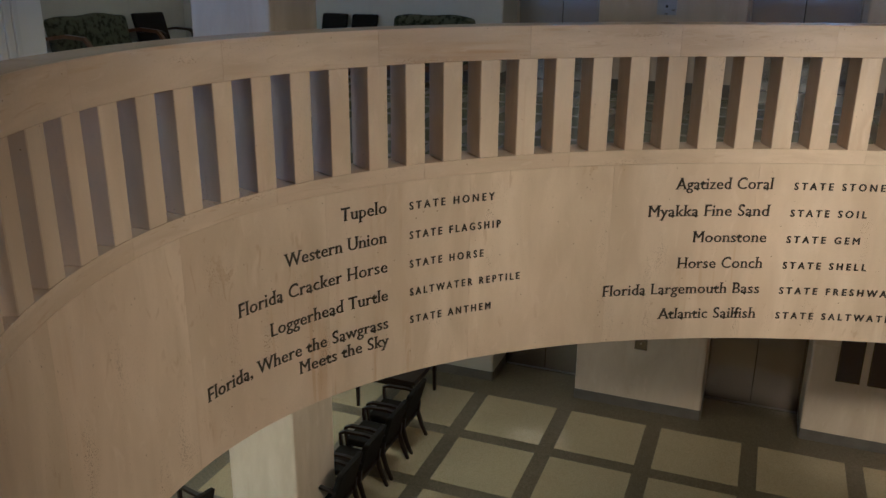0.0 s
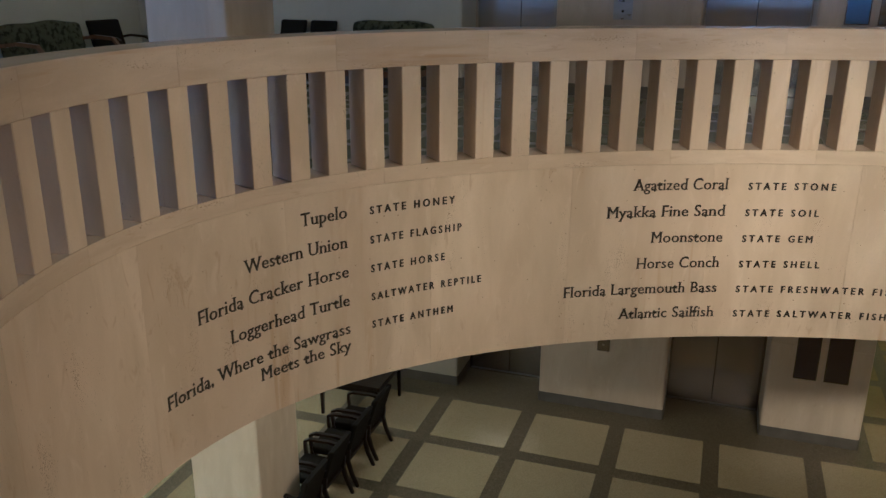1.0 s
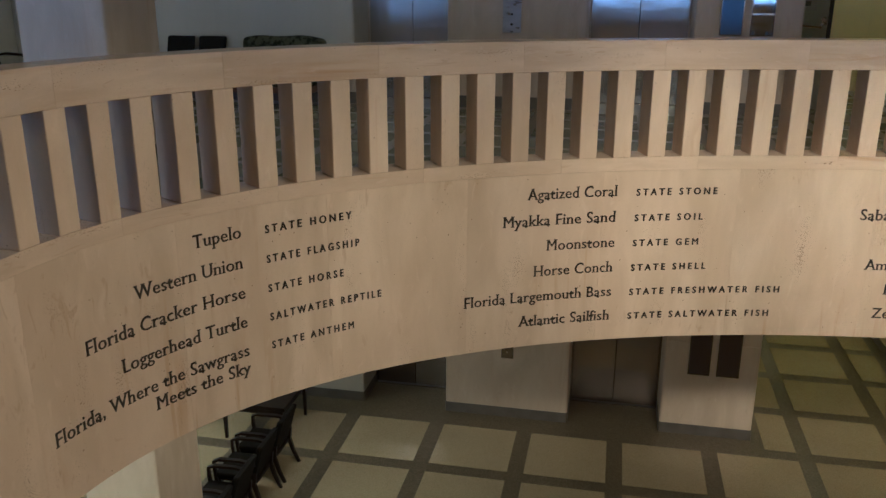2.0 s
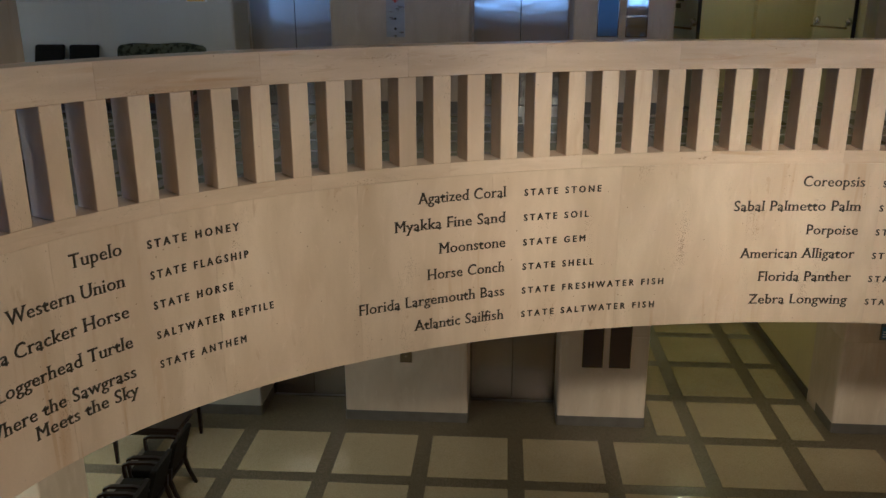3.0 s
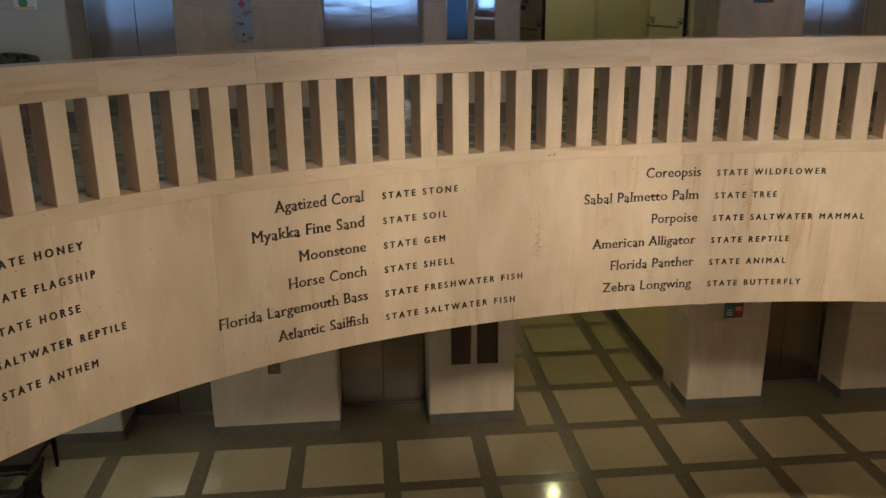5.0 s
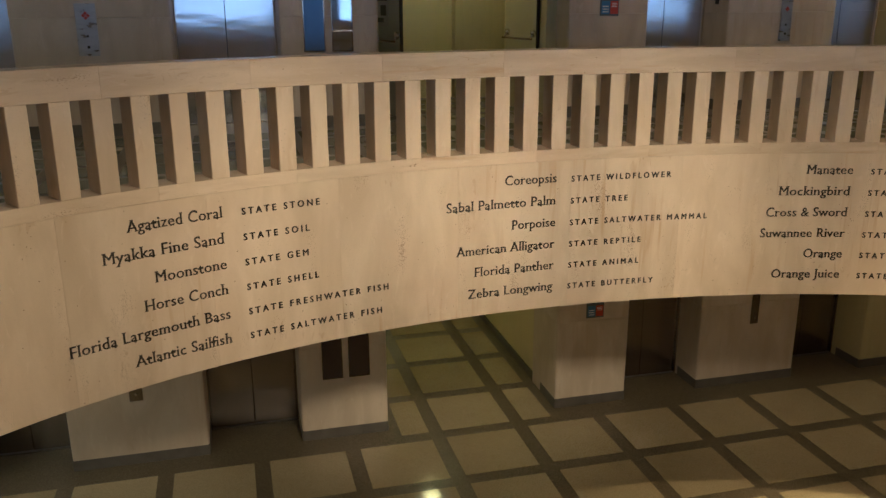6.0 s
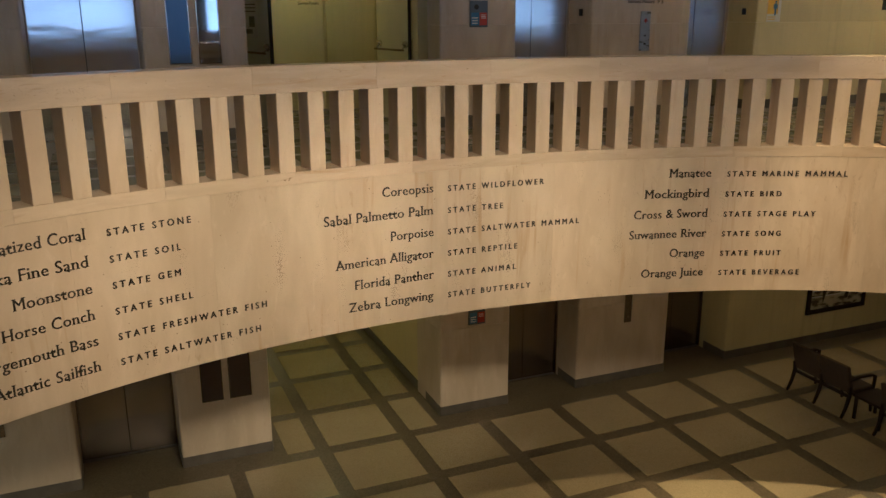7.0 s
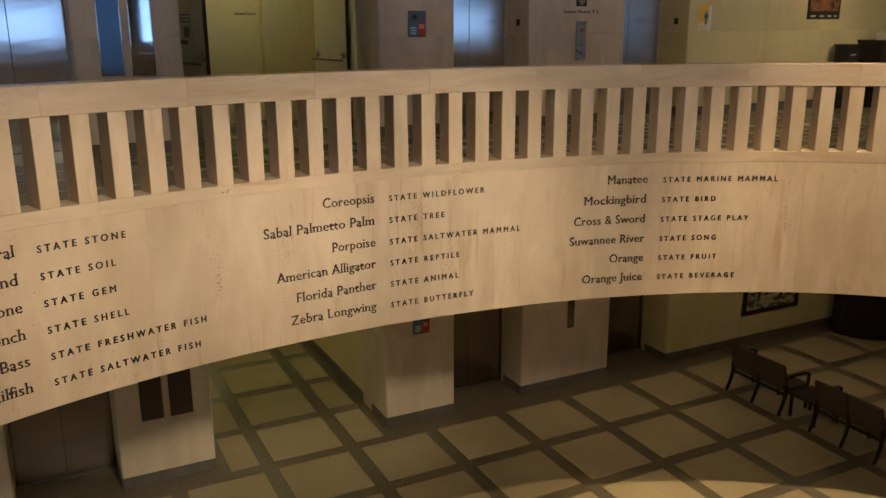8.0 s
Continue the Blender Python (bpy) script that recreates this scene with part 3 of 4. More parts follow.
# free-standing columns on both storeys
for cx0, cy0, storeys in ((-4.77, 6.24, 2), (-6.95, 4.75, 2)):
    for storey, z0, z1 in (("lower", Z_LOW, LOW_CEIL), ("upper", 0.0, UP_CEIL)):
        # upper west column: white put in for strong daylight on a curtain-like form
        white = storey == "upper" and cx0 < -6
        cy0 += 0.41 if white else 0.0
        c = tagged(part("column", box(cx0, cx0 + 0.8, cy0, cy0 + 0.8, z0, z1, 0.02, 3, upright=True), M_WHITEPAINT if white else M_PILLAR),
                   "square column with upright mouldings, whitened to stand in for a daylit curtain" if white else "square cream stone column beside the oval well", "column", "lobby columns")
        if white:
            for k in range(4):
                part("moulding", box(cx0 + 0.80, cx0 + 0.83, cy0 + 0.16 + 0.095 * k, cy0 + 0.215 + 0.095 * k, 0.15, z1, 0.008, 2, upright=True), M_WHITEPAINT, c)
        part("skirting", box(cx0 - 0.012, cx0 + 0.812, cy0 - 0.012, cy0 + 0.812, z0, z0 + 0.15, 0.005, 1), M_BASE, c, "dark grey stone skirting")

# ---- the edge of the well: fascia, coping and balustrade ----
fascia = structure("fascia", arc_block(-PERIM / 2, PERIM / 2, 0.065, 0.24, Z_BOT + 0.01, -0.005, 0.2), M_CONC, "curved cream travertine fascia with dark raised lettering", "fascia")
STONE = 4 * PITCH
N_STONE = int(PERIM / STONE)
S_JOINT = -6.691
for i in range(N_STONE + 1):
    s0 = S_JOINT - 8 * STONE + i * STONE
    s1 = s0 + STONE if i < N_STONE else S_JOINT - 8 * STONE + PERIM
    if s1 - s0 < 0.05:
        continue
    g = 0.0006
    part("panel", arc_block(s0 + 0.62 * STONE + g, s1 + 0.62 * STONE - g, 0.0, 0.06, Z_BOT, Z_JOINT - 0.001, 0.12, 0.0008), M_PANEL, fascia)
balustrade = tagged(empty("balustrade"), "oval cream travertine balustrade with square-cut balusters and broad handrail", "balustrade")
for i in range(N_STONE + 1):
    s0 = S_JOINT - 8 * STONE + i * STONE
    s1 = s0 + STONE if i < N_STONE else S_JOINT - 8 * STONE + PERIM
    if s1 - s0 < 0.05:
        continue
    g = 0.0007
    part("handrail_stone", arc_block(s0 + g, s1 - g, -0.006, BAL_D + 0.02, Z_RB, Z_RT, 0.12, 0.004), M_RAIL, balustrade)
    part("kerb_stone", arc_block(s0 + 0.3 * STONE + g, s1 + 0.3 * STONE - g, -0.002, BAL_D + 0.03, Z_JOINT + 0.001, Z_FOOT, 0.12, 0.0015), M_RAIL, balustrade)
bm = box(-BAL_W / 2, BAL_W / 2, 0.0, BAL_D, Z_FOOT, Z_RB, 0.005, 1)
bal_mesh = bpy.data.meshes.new("baluster")
bm.to_mesh(bal_mesh)
bm.free()
bal_mesh.materials.append(M_BAL)
N_BAL = int(PERIM / PITCH)
for i in range(N_BAL):
    p, n = oval(S_REF + (i - 60) * PITCH)
    m = Matrix.Translation((p.x, p.y, 0)) @ Matrix.Rotation(math.atan2(n.y, n.x) - math.pi / 2, 4, "Z")
    shared("baluster", bal_mesh, balustrade, m)

# lettering on the fascia
Z_ROW, ROW = -0.156, 0.2255


def add_serifs(bm):
    """Bracketed feet on the flat ends of upright strokes."""
    todo = []
    for e in bm.edges:
        if len(e.link_faces) != 1:
            continue
        a, b = sorted((v.co for v in e.verts), key=lambda c: c.x)
        w = b.x - a.x
        if abs(a.y - b.y) < 0.006 and 0.02 < w < 0.2:
            f = e.link_faces[0].calc_center_median()
            todo.append((a.x, b.x, a.y, 1 if f.y > a.y else -1))
    for x0, x1, y, up in todo:
        left, rgt = 0.062, 0.062
        if up < 0 and y < 0.62:
            left, rgt = 0.085, 0.0
        rise = [(x0 - left, 0.0), (x1 + rgt, 0.0), (x1 + rgt, 0.022), (x1 + rgt * 0.35, 0.036), (x1, 0.055), (x0, 0.055), (x0 - left * 0.35, 0.036), (x0 - left, 0.022)]
        if rgt == 0.0:
            rise = [(x0 - left, 0.03), (x1, -0.012), (x1, 0.075), (x0, 0.085)]
        vs = [bm.verts.new((x, y + d * up, 0)) for x, d in rise]
        bm.faces.new(vs if up > 0 else vs[::-1])


def strike(bm, steps):
    """Repeats the flat letters a little to the side: heavier uprights, fine level strokes."""
    first = bm.verts[:] + bm.edges[:] + bm.faces[:]
    for k, (dx, dy) in enumerate(steps):
        twin = bmesh.ops.duplicate(bm, geom=first)
        for v in twin["geom"]:
            if isinstance(v, bmesh.types.BMVert):
                v.co.x += dx
                v.co.y += dy
                v.co.z = k + 1.0


def lettering(text, s, zc, cap, width, right, offset=0.0, spacing=1.0, serif=False):
    """Raised letters bent round the oval. s: where the line starts (or ends, when right-aligned)."""
    cu = bpy.data.curves.new("lettering", "FONT")
    cu.body, cu.size, cu.space_character, cu.offset, cu.resolution_u, cu.extrude = text, 1.0, spacing, offset, 3, 0.0
    tmp = new("tmp", cu)
    me = bpy.data.meshes.new_from_object(tmp.evaluated_get(bpy.context.evaluated_depsgraph_get()))
    bpy.data.objects.remove(tmp)
    bpy.data.curves.remove(cu)
    bm = bmesh.new()
    bm.from_mesh(me)
    bpy.data.meshes.remove(me)
    if serif:
        add_serifs(bm)
        strike(bm, ((0.018, 0.0), (0.036, 0.0)))
    else:
        strike(bm, ((0.036, 0.0), (0.072, 0.0), (0.018, 0.022), (0.054, 0.022)))
    xs = [v.co.x for v in bm.verts]
    lo, hi = min(xs), max(xs)
    kx, ky = width / (hi - lo), cap / 0.70
    r = bmesh.ops.extrude_face_region(bm, geom=bm.faces[:])
    front = {v for v in r["geom"] if isinstance(v, bmesh.types.BMVert)}
    for v in bm.verts:
        d = (v.co.x - lo) * kx
        sv = s - width + d if right else s + d
        p, n = oval(sv, (-0.006 if v in front else -0.0002) + 0.0006 * v.co.z)
        y = v.co.y
        if serif and y > 0:  # small lower-case bodies under tall risers
            y = y * 0.90 if y < 0.5 else 0.45 + (y - 0.5) * 1.25
        v.co = (p.x, p.y, zc + (y - 0.35) * ky)
    return part("lettering", bm, M_LETTER, fascia, f"dark raised letters reading {text}")


BLOCKS_TEXT = [
    (-6.647, -6.458, [
        ("Tupelo", 0.374, "STATE HONEY", 0.708, 0),
        ("Western Union", 0.854, "STATE FLAGSHIP", 0.766, 1),
        ("Florida Cracker Horse", 1.261, "STATE HORSE", 0.626, 2),
        ("Loggerhead Turtle", 1.004, "SALTWATER REPTILE", 0.942, 3),
        ("Florida, Where the Sawgrass", 1.581, "STATE ANTHEM", 0.698, 4),
        ("Meets the Sky", 0.776, "", 0.000, 4.62),
    ]),
    (-3.441, -3.274, [
        ("Agatized Coral", 0.800, "STATE STONE", 0.713, 0),
        ("Myakka Fine Sand", 1.009, "STATE SOIL", 0.606, 1),
        ("Moonstone", 0.613, "STATE GEM", 0.586, 2),
        ("Horse Conch", 0.721, "STATE SHELL", 0.675, 3),
        ("Florida Largemouth Bass", 1.346, "STATE FRESHWATER FISH", 1.358, 4),
        ("Atlantic Sailfish", 0.847, "STATE SALTWATER FISH", 1.285, 5),
    ]),
    (-0.156, 0.004, [
        ("Coreopsis", 0.545, "STATE WILDFLOWER", 1.070, 0),
        ("Sabal Palmetto Palm", 1.154, "STATE TREE", 0.615, 1),
        ("Porpoise", 0.469, "STATE SALTWATER MAMMAL", 1.491, 2),
        ("American Alligator", 1.057, "STATE REPTILE", 0.786, 3),
        ("Florida Panther", 0.863, "STATE ANIMAL", 0.776, 4),
        ("Zebra Longwing", 0.926, "STATE BUTTERFLY", 0.949, 5),
    ]),
    (2.981, 3.163, [
        ("Manatee", 0.475, "STATE MARINE MAMMAL", 1.310, 0),
        ("Mockingbird", 0.742, "STATE BIRD", 0.626, 1),
        ("Cross & Sword", 0.849, "STATE STAGE PLAY", 1.021, 2),
        ("Suwannee River", 0.889, "STATE SONG", 0.664, 3),
        ("Orange", 0.405, "STATE FRUIT", 0.689, 4),
        ("Orange Juice", 0.723, "STATE BEVERAGE", 0.914, 5),
    ]),
]
for sl, sr, lines in BLOCKS_TEXT:
    for a, wa, b, wb, row in lines:
        z = Z_ROW - row * ROW
        lettering(a, sl, z + 0.026, 0.100, wa, True, -0.008, 1.05, True)
        if b:
            lettering(b, sr, z + 0.002, 0.059, wb, False, 0.0, 1.6)

# ---- seating ----


def seat_unit(e, y0, y1, cloth, depth=0.52, seat_h=0.44, top=0.855):
    """Seat cushion and leaning upholstered back between y0 and y1; the sitter looks along +x."""
    part("seat", box(0.06, depth, y0 + 0.012, y1 - 0.012, seat_h - 0.09, seat_h, 0.025, 3), cloth, e)
    bm = box(-0.035, 0.035, y0 + 0.008, y1 - 0.008, seat_h - 0.06, top, 0.022, 3)
    for v in bm.verts:
        k = (v.co.z - seat_h) / (top - seat_h)
        v.co.x += 0.05 - 0.13 * max(k, 0) ** 1.3
        bow = 1 - ((v.co.y - (y0 + y1) / 2) / ((y1 - y0) / 2)) ** 2
        v.co.x -= 0.025 * bow * max(k, 0)
        if v.co.z > top - 0.05:
            v.co.z += 0.018 * bow - 0.012
    part("backrest", bm, cloth, e, smooth=False)


def legs_pair(e, y, wood, depth=0.52, seat_h=0.44):
    part("leg", bar([(-0.10, y, 0.0), (-0.03, y, 0.16), (0.02, y, 0.34), (0.0, y, 0.50)], [0.030, 0.034, 0.04, 0.04], [0.034, 0.042, 0.05, 0.045]), wood, e)
    part("leg", bar([(depth - 0.01, y, 0.0), (depth - 0.035, y, 0.2), (depth - 0.03, y, seat_h - 0.05)], [0.028, 0.034, 0.04], [0.03, 0.038, 0.045]), wood, e)


def arm(e, y, wood, depth=0.52, h=0.63):
    part("armrest", bar([(-0.02, y, h - 0.02), (0.18, y, h + 0.01), (depth - 0.08, y, h), (depth - 0.015, y, h - 0.03), (depth - 0.012, y, h - 0.12), (depth - 0.03, y, 0.36)],
                        [0.045, 0.05, 0.05, 0.045, 0.038, 0.036], [0.03, 0.03, 0.03, 0.034, 0.034, 0.036]), wood, e)


def bench(m, label, cloth, wood, n=2, pitch=0.565, arms=(True, True), group="", category="bench seat"):
    e = tagged(empty("seat_bench" if n > 1 else "armchair", m), label, category, group)
    for k in range(n):
        seat_unit(e, k * pitch, (k + 1) * pitch, cloth)
    for k in range(n + 1):
        legs_pair(e, min(max(k * pitch, 0.02), n * pitch - 0.02), wood)
    for k, on in zip((0, n), arms):
        if on:
            arm(e, min(max(k * pitch, 0.02), n * pitch - 0.02), wood)
    part("frame_rail", box(0.02, 0.05, 0.02, n * pitch - 0.02, 0.30, 0.35, 0.004, 1), wood, e)
    part("frame_rail", box(0.44, 0.47, 0.02, n * pitch - 0.02, 0.30, 0.35, 0.004, 1), wood, e)
    return e


XB = 10.45
bench(pose(XB, 8.38, Z_LOW), "two-seat lobby bench in brown patterned upholstery on dark wooden legs", M_CLOTH, M_WOOD, group="lobby benches")
bench(pose(XB, 6.70, Z_LOW), "two-seat lobby bench in brown patterned upholstery beside a low link table", M_CLOTH, M_WOOD, group="lobby benches")
bench(pose(XB, 5.02, Z_LOW), "two-seat lobby bench in brown patterned upholstery on dark wooden legs", M_CLOTH, M_WOOD, group="lobby benches")
tb = tagged(empty("link_table", pose(XB + 0.04, 7.835, Z_LOW)), "low dark wooden table between two lobby benches", "table")
part("tabletop", box(0.0, 0.52, 0.0, 0.54, 0.36, 0.40, 0.006, 2), M_WOOD, tb)
for lx in (0.04, 0.48):
    for ly in (0.05, 0.49):
        part("leg", box(lx - 0.02, lx + 0.02, ly - 0.02, ly + 0.02, 0, 0.36, 0.003, 1), M_WOOD, tb)
XC = -3.80
ac = None
for yy in (9.06, 8.45, 7.82, 7.20):
    m = pose(XC, yy, Z_LOW, 0, 0, 180)
    if ac is None:
        ac = bench(m, "dark wooden armchair with black upholstered seat and back", M_BLACKCLOTH, M_WOOD, 1, 0.53, group="row of armchairs", category="chair")
    else:
        copy_thing(ac, m)
copy_thing(ac, pose(-4.9, 6.05, Z_LOW, 0, 0, 165))
tb = tagged(empty("side_table", pose(-4.95, 9.35, Z_LOW)), "dark wooden square table near the lobby wall", "table")
part("tabletop", box(0, 0.95, 0, 0.95, 0.52, 0.57, 0.008, 2), M_WOOD, tb)
part("apron", box(0.05, 0.90, 0.05, 0.90, 0.43, 0.52, 0.004, 1), M_WOOD, tb)
for lx in (0.06, 0.89):
    for ly in (0.06, 0.89):
        part("leg", bar([(lx, ly, 0), (lx, ly, 0.43)], [0.035, 0.05], [0.035, 0.05]), M_WOOD, tb)

# dark rounded counter on the lower floor
bm = bmesh.new()
ring0 = [(14.15 + 1.5 - 1.5 * math.cos(a), 10.55 - 1.15 * math.sin(a)) for a in (math.pi * k / 24 for k in range(25))]
lay = []
for z, g in ((0.0, 0.06), (0.08, 0.06), (0.09, 0.0), (1.02, 0.0), (1.03, -0.03), (1.07, -0.03)):
    lay.append([bm.verts.new((15.65 + (x - 15.65) * (1 - g), 10.55 + (y - 10.55) * (1 - g), Z_LOW + z)) for x, y in ring0])
for a, b in zip(lay, lay[1:]):
    for k in range(len(ring0)):
        j = (k + 1) % len(ring0)
        bm.faces.new((a[k], a[j], b[j], b[k]))
bm.faces.new(lay[0])
bm.faces.new(lay[-1])
tagged(part("reception_counter", bm, M_WOOD), "dark rounded wooden counter standing near the cream wall", "counter")

# gallery seating
for xx in (-5.52, -5.98):
    m = pose(xx + 0.06, 10.68, 0, 0, 0, -90)
    e = bench(m, "black upholstered chair with rounded back against the gallery wall", M_BLACKCLOTH, M_WOOD, 1, 0.40, (False, False), "gallery chairs", "chair")
    e.matrix_world = pose(xx, 10.70, 0, 0, 0, -90)


def sofa(m, length, label, wood):
    e = tagged(empty("sofa", m), label, "sofa", "gallery sofas")
    n = 2
    for k in range(n):
        part("seat", box(0.1, 0.66, k * length / n + 0.01, (k + 1) * length / n - 0.01, 0.28, 0.45, 0.04, 3), M_FLORAL, e)
    bm = box(-0.06, 0.06, 0.0, length, 0.35, 0.845, 0.05, 3)
    bmesh.ops.subdivide_edges(bm, edges=[q for q in bm.edges if abs(q.verts[0].co.y - q.verts[1].co.y) > length * 0.7], cuts=10)
    for v in bm.verts:
        v.co.x += 0.12 - 0.2 * (v.co.z - 0.35)
        if v.co.z > 0.7:
            v.co.z += 0.035 * math.sin(math.pi * v.co.y / length) + 0.012 * math.sin(9 * v.co.y)
    part("backrest", bm, M_FLORAL, e)
    for y in (0.02, length - 0.02):
        part("armrest", bar([(0.0, y, 0.62), (0.3, y, 0.66), (0.58, y, 0.64), (0.66, y, 0.55), (0.66, y, 0.3), (0.68, y, 0.0)], 0.05, [0.04, 0.045, 0.045, 0.04, 0.04, 0.035]), wood, e, "curved wooden arm")
        part("leg", bar([(-0.05, y, 0), (0.02, y, 0.36)], 0.045, 0.045), wood, e)
    part("frame_rail", box(0.0, 0.64, 0.03, length - 0.03, 0.2, 0.28, 0.008, 1), wood, e)
    return e


sofa(pose(-4.83, 10.70, 0, 0, 0, -90), 1.15, "small sofa in faded floral fabric against the gallery wall", M_WOOD_M)
sofa(pose(-8.22, 7.95, 0, 0, 0, 0), 1.35, "floral patterned sofa with curved wooden arms against the wall", M_WOOD_M)
e = bench(pose(-8.1, 9.42, 0, 0, 0, -8), "black upholstered armchair with thin dark arms beside a floral sofa", M_BLACKCLOTH, M_WOOD, 1, 0.55, (True, True), "gallery chairs", "chair")

# ---- fittings on the piers ----


def shift(ob, dx, dy):
    ob.location.x += dx
    ob.location.y += dy
    return ob


FACE = YF - 0.001


def plate(name, x0, x1, z0, z1, material, label, category, t=0.014, parent=None, y=FACE, bevel=0.003):
    ob = part(name, box(x0, x1, y - t, y, z0, z1, bevel, 1), material, parent)
    if parent is None:
        tagged(ob, label, category)
    elif label:
        ob["label"] = label
    return ob


def words(text, x0, x1, z, h, y, parent, material, label=""):
    """A short line of upright letters on a wall that faces the well."""
    cu = bpy.data.curves.new("wording", "FONT")
    cu.body, cu.size, cu.resolution_u, cu.offset = text, 1.0, 2, 0.012
    tmp = new("tmp", cu)
    me = bpy.data.meshes.new_from_object(tmp.evaluated_get(bpy.context.evaluated_depsgraph_get()))
    bpy.data.objects.remove(tmp)
    bpy.data.curves.remove(cu)
    bm = bmesh.new()
    bm.from_mesh(me)
    bpy.data.meshes.remove(me)
    xs = [v.co.x for v in bm.verts]
    lo, hi = min(xs), max(xs)
    r = bmesh.ops.extrude_face_region(bm, geom=bm.faces[:])
    front = {v for v in r["geom"] if isinstance(v, bmesh.types.BMVert)}
    for v in bm.verts:
        v.co = (x0 + (v.co.x - lo) / (hi - lo) * (x1 - x0), y - (0.004 if v in front else 0.0003), z + v.co.y * h / 0.7)
    return part("lettering", bm, material, parent, label)


def call_station(x0, x1, z0, z1, material, sign):
    c = plate("call_station", x0, x1, z0, z1, material, "brushed metal elevator call plate with buttons on the pier" if sign else "dark bronze elevator call plate on the pier", "call plate", 0.018)
    xm = (x0 + x1) / 2
    for dz in (0.10,):
        bm = tube([(xm, FACE - 0.018, z0 + dz), (xm, FACE - 0.026, z0 + dz)], 0.017, 12)
        part("button", bm, M_CHROME if not sign else M_BLACK, c)
    if sign:
        w = (x1 - x0) * 0.23
        for k, (dx, dz) in enumerate(((-0.5, 0), (0.5, 0), (0, 0.5), (0, -0.5))):
            bm = box(-w * 0.3, w * 0.3, -0.002, 0, -w * 0.3, w * 0.3)
            bm.transform(pose(xm + dx * w * 0.95, FACE - 0.0185, z1 - 0.135 + dz * w * 0.95, 0, 45, 0))
            part("warning_mark", bm, M_RED, c, "red diamond mark")
        part("notch", box(xm - 0.012, xm + 0.012, FACE - 0.0195, FACE - 0.018, z0 + 0.21, z0 + 0.235), M_BLACK, c)
    return c


shift(call_station(-1.39, -1.16, 0.95, 1.54, M_PLATE, True), 0, -0.03)
shift(call_station(7.97, 8.145, 0.98, 1.555, M_PLATE, True), 0.06, 0.085)
shift(call_station(-1.30, -1.13, -3.51, -2.97, M_STEEL_LOW, False), 0, -0.03)
shift(call_station(8.00, 8.135, -3.41, -2.90, M_STEEL_LOW, False), 0.06, 0.085)
pl = plate("floor_plaque", 7.95, 8.145, 1.77, 1.88, M_BLACK, "small black plaque with a worn floor notice above a call plate", "plaque", 0.01)
for k, (a, b) in enumerate(((0.03, 0.18), (0.05, 0.16), (0.07, 0.13))):
    part("text_bar", box(7.95 + a, 7.95 + b, FACE - 0.0112, FACE - 0.0098, 1.86 - k * 0.03, 1.873 - k * 0.03), M_CREAMBOX, pl)
sg = tagged(words("Serves Floors  P 5", 7.73, 8.37, 1.672, 0.05, FACE, None, M_LETTER), "black letters reading Serves Floors P 5 on the pier", "lettering")
sg2 = tagged(words("Serves Floors", 3.52, 3.86, 1.67, 0.045, 13.799, None, M_LETTER), "black letters reading Serves Floors on the corridor wall", "lettering")


def notice_panel(x0, x1, z0, z1):
    p = plate("instruction_sign", x0, x1, z0, z1, M_SLATE, "slate-grey instruction panel with blue and red notices", "sign", 0.016)
    w, h = x1 - x0, z1 - z0
    y = FACE - 0.016
    part("blue_notice", box(x0 + 0.07 * w, x0 + 0.50 * w, y - 0.003, y, z0 + 0.07 * h, z0 + 0.55 * h), M_BLUE, p)
    part("red_notice", box(x0 + 0.54 * w, x0 + 0.95 * w, y - 0.003, y, z0 + 0.07 * h, z0 + 0.55 * h), M_RED, p)
    for k in range(3):
        part("text_bar", box(x0 + 0.12 * w, x0 + 0.44 * w, y - 0.0045, y - 0.003, z0 + (0.13 + 0.1 * k) * h, z0 + (0.17 + 0.1 * k) * h), M_WHITE, p)
        part("text_bar", box(x0 + 0.60 * w, x0 + 0.88 * w, y - 0.0045, y - 0.003, z0 + (0.33 + 0.06 * k) * h, z0 + (0.355 + 0.06 * k) * h), M_WHITE, p)
    shift(p, 0.01, 0.03)
    part("speaker", tube([(x0 + 0.35 * w, y, z0 + 0.76 * h), (x0 + 0.35 * w, y - 0.008, z0 + 0.76 * h)], 0.13 * w, 16), M_BLACK, p)


notice_panel(5.18, 5.45, 1.35, 1.70)
notice_panel(5.19, 5.47, -3.01, -2.66)


def slot_windows(spans, z0, z1, m1, m2):
    for (a, b), m in zip(spans, (m1, m2)):
        w = tagged(empty("slot_window"), "tall narrow dark glass panel set in the stone pier", "glass panel", "pier glass panels")
        part("pane", box(a, b, YF - 0.006, YF + 0.004, z0, z1, 0.001, 1), m, w)
        bm = box(a - 0.012, a, YF - 0.012, YF, z0 - 0.012, z1 + 0.012)
        box(b, b + 0.012, YF - 0.012, YF, z0 - 0.012, z1 + 0.012, bm=bm)
        box(a, b, YF - 0.012, YF, z0 - 0.012, z0, bm=bm)
        box(a, b, YF - 0.012, YF, z1, z1 + 0.012, bm=bm)
        part("frame", bm, M_STEEL_LOW, w)


slot_windows([(1.23, 1.47), (1.58, 1.82)], 0.96, 2.35, M_BGLASS, M_MIRROR)
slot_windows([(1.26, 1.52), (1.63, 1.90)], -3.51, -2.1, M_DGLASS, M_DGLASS)
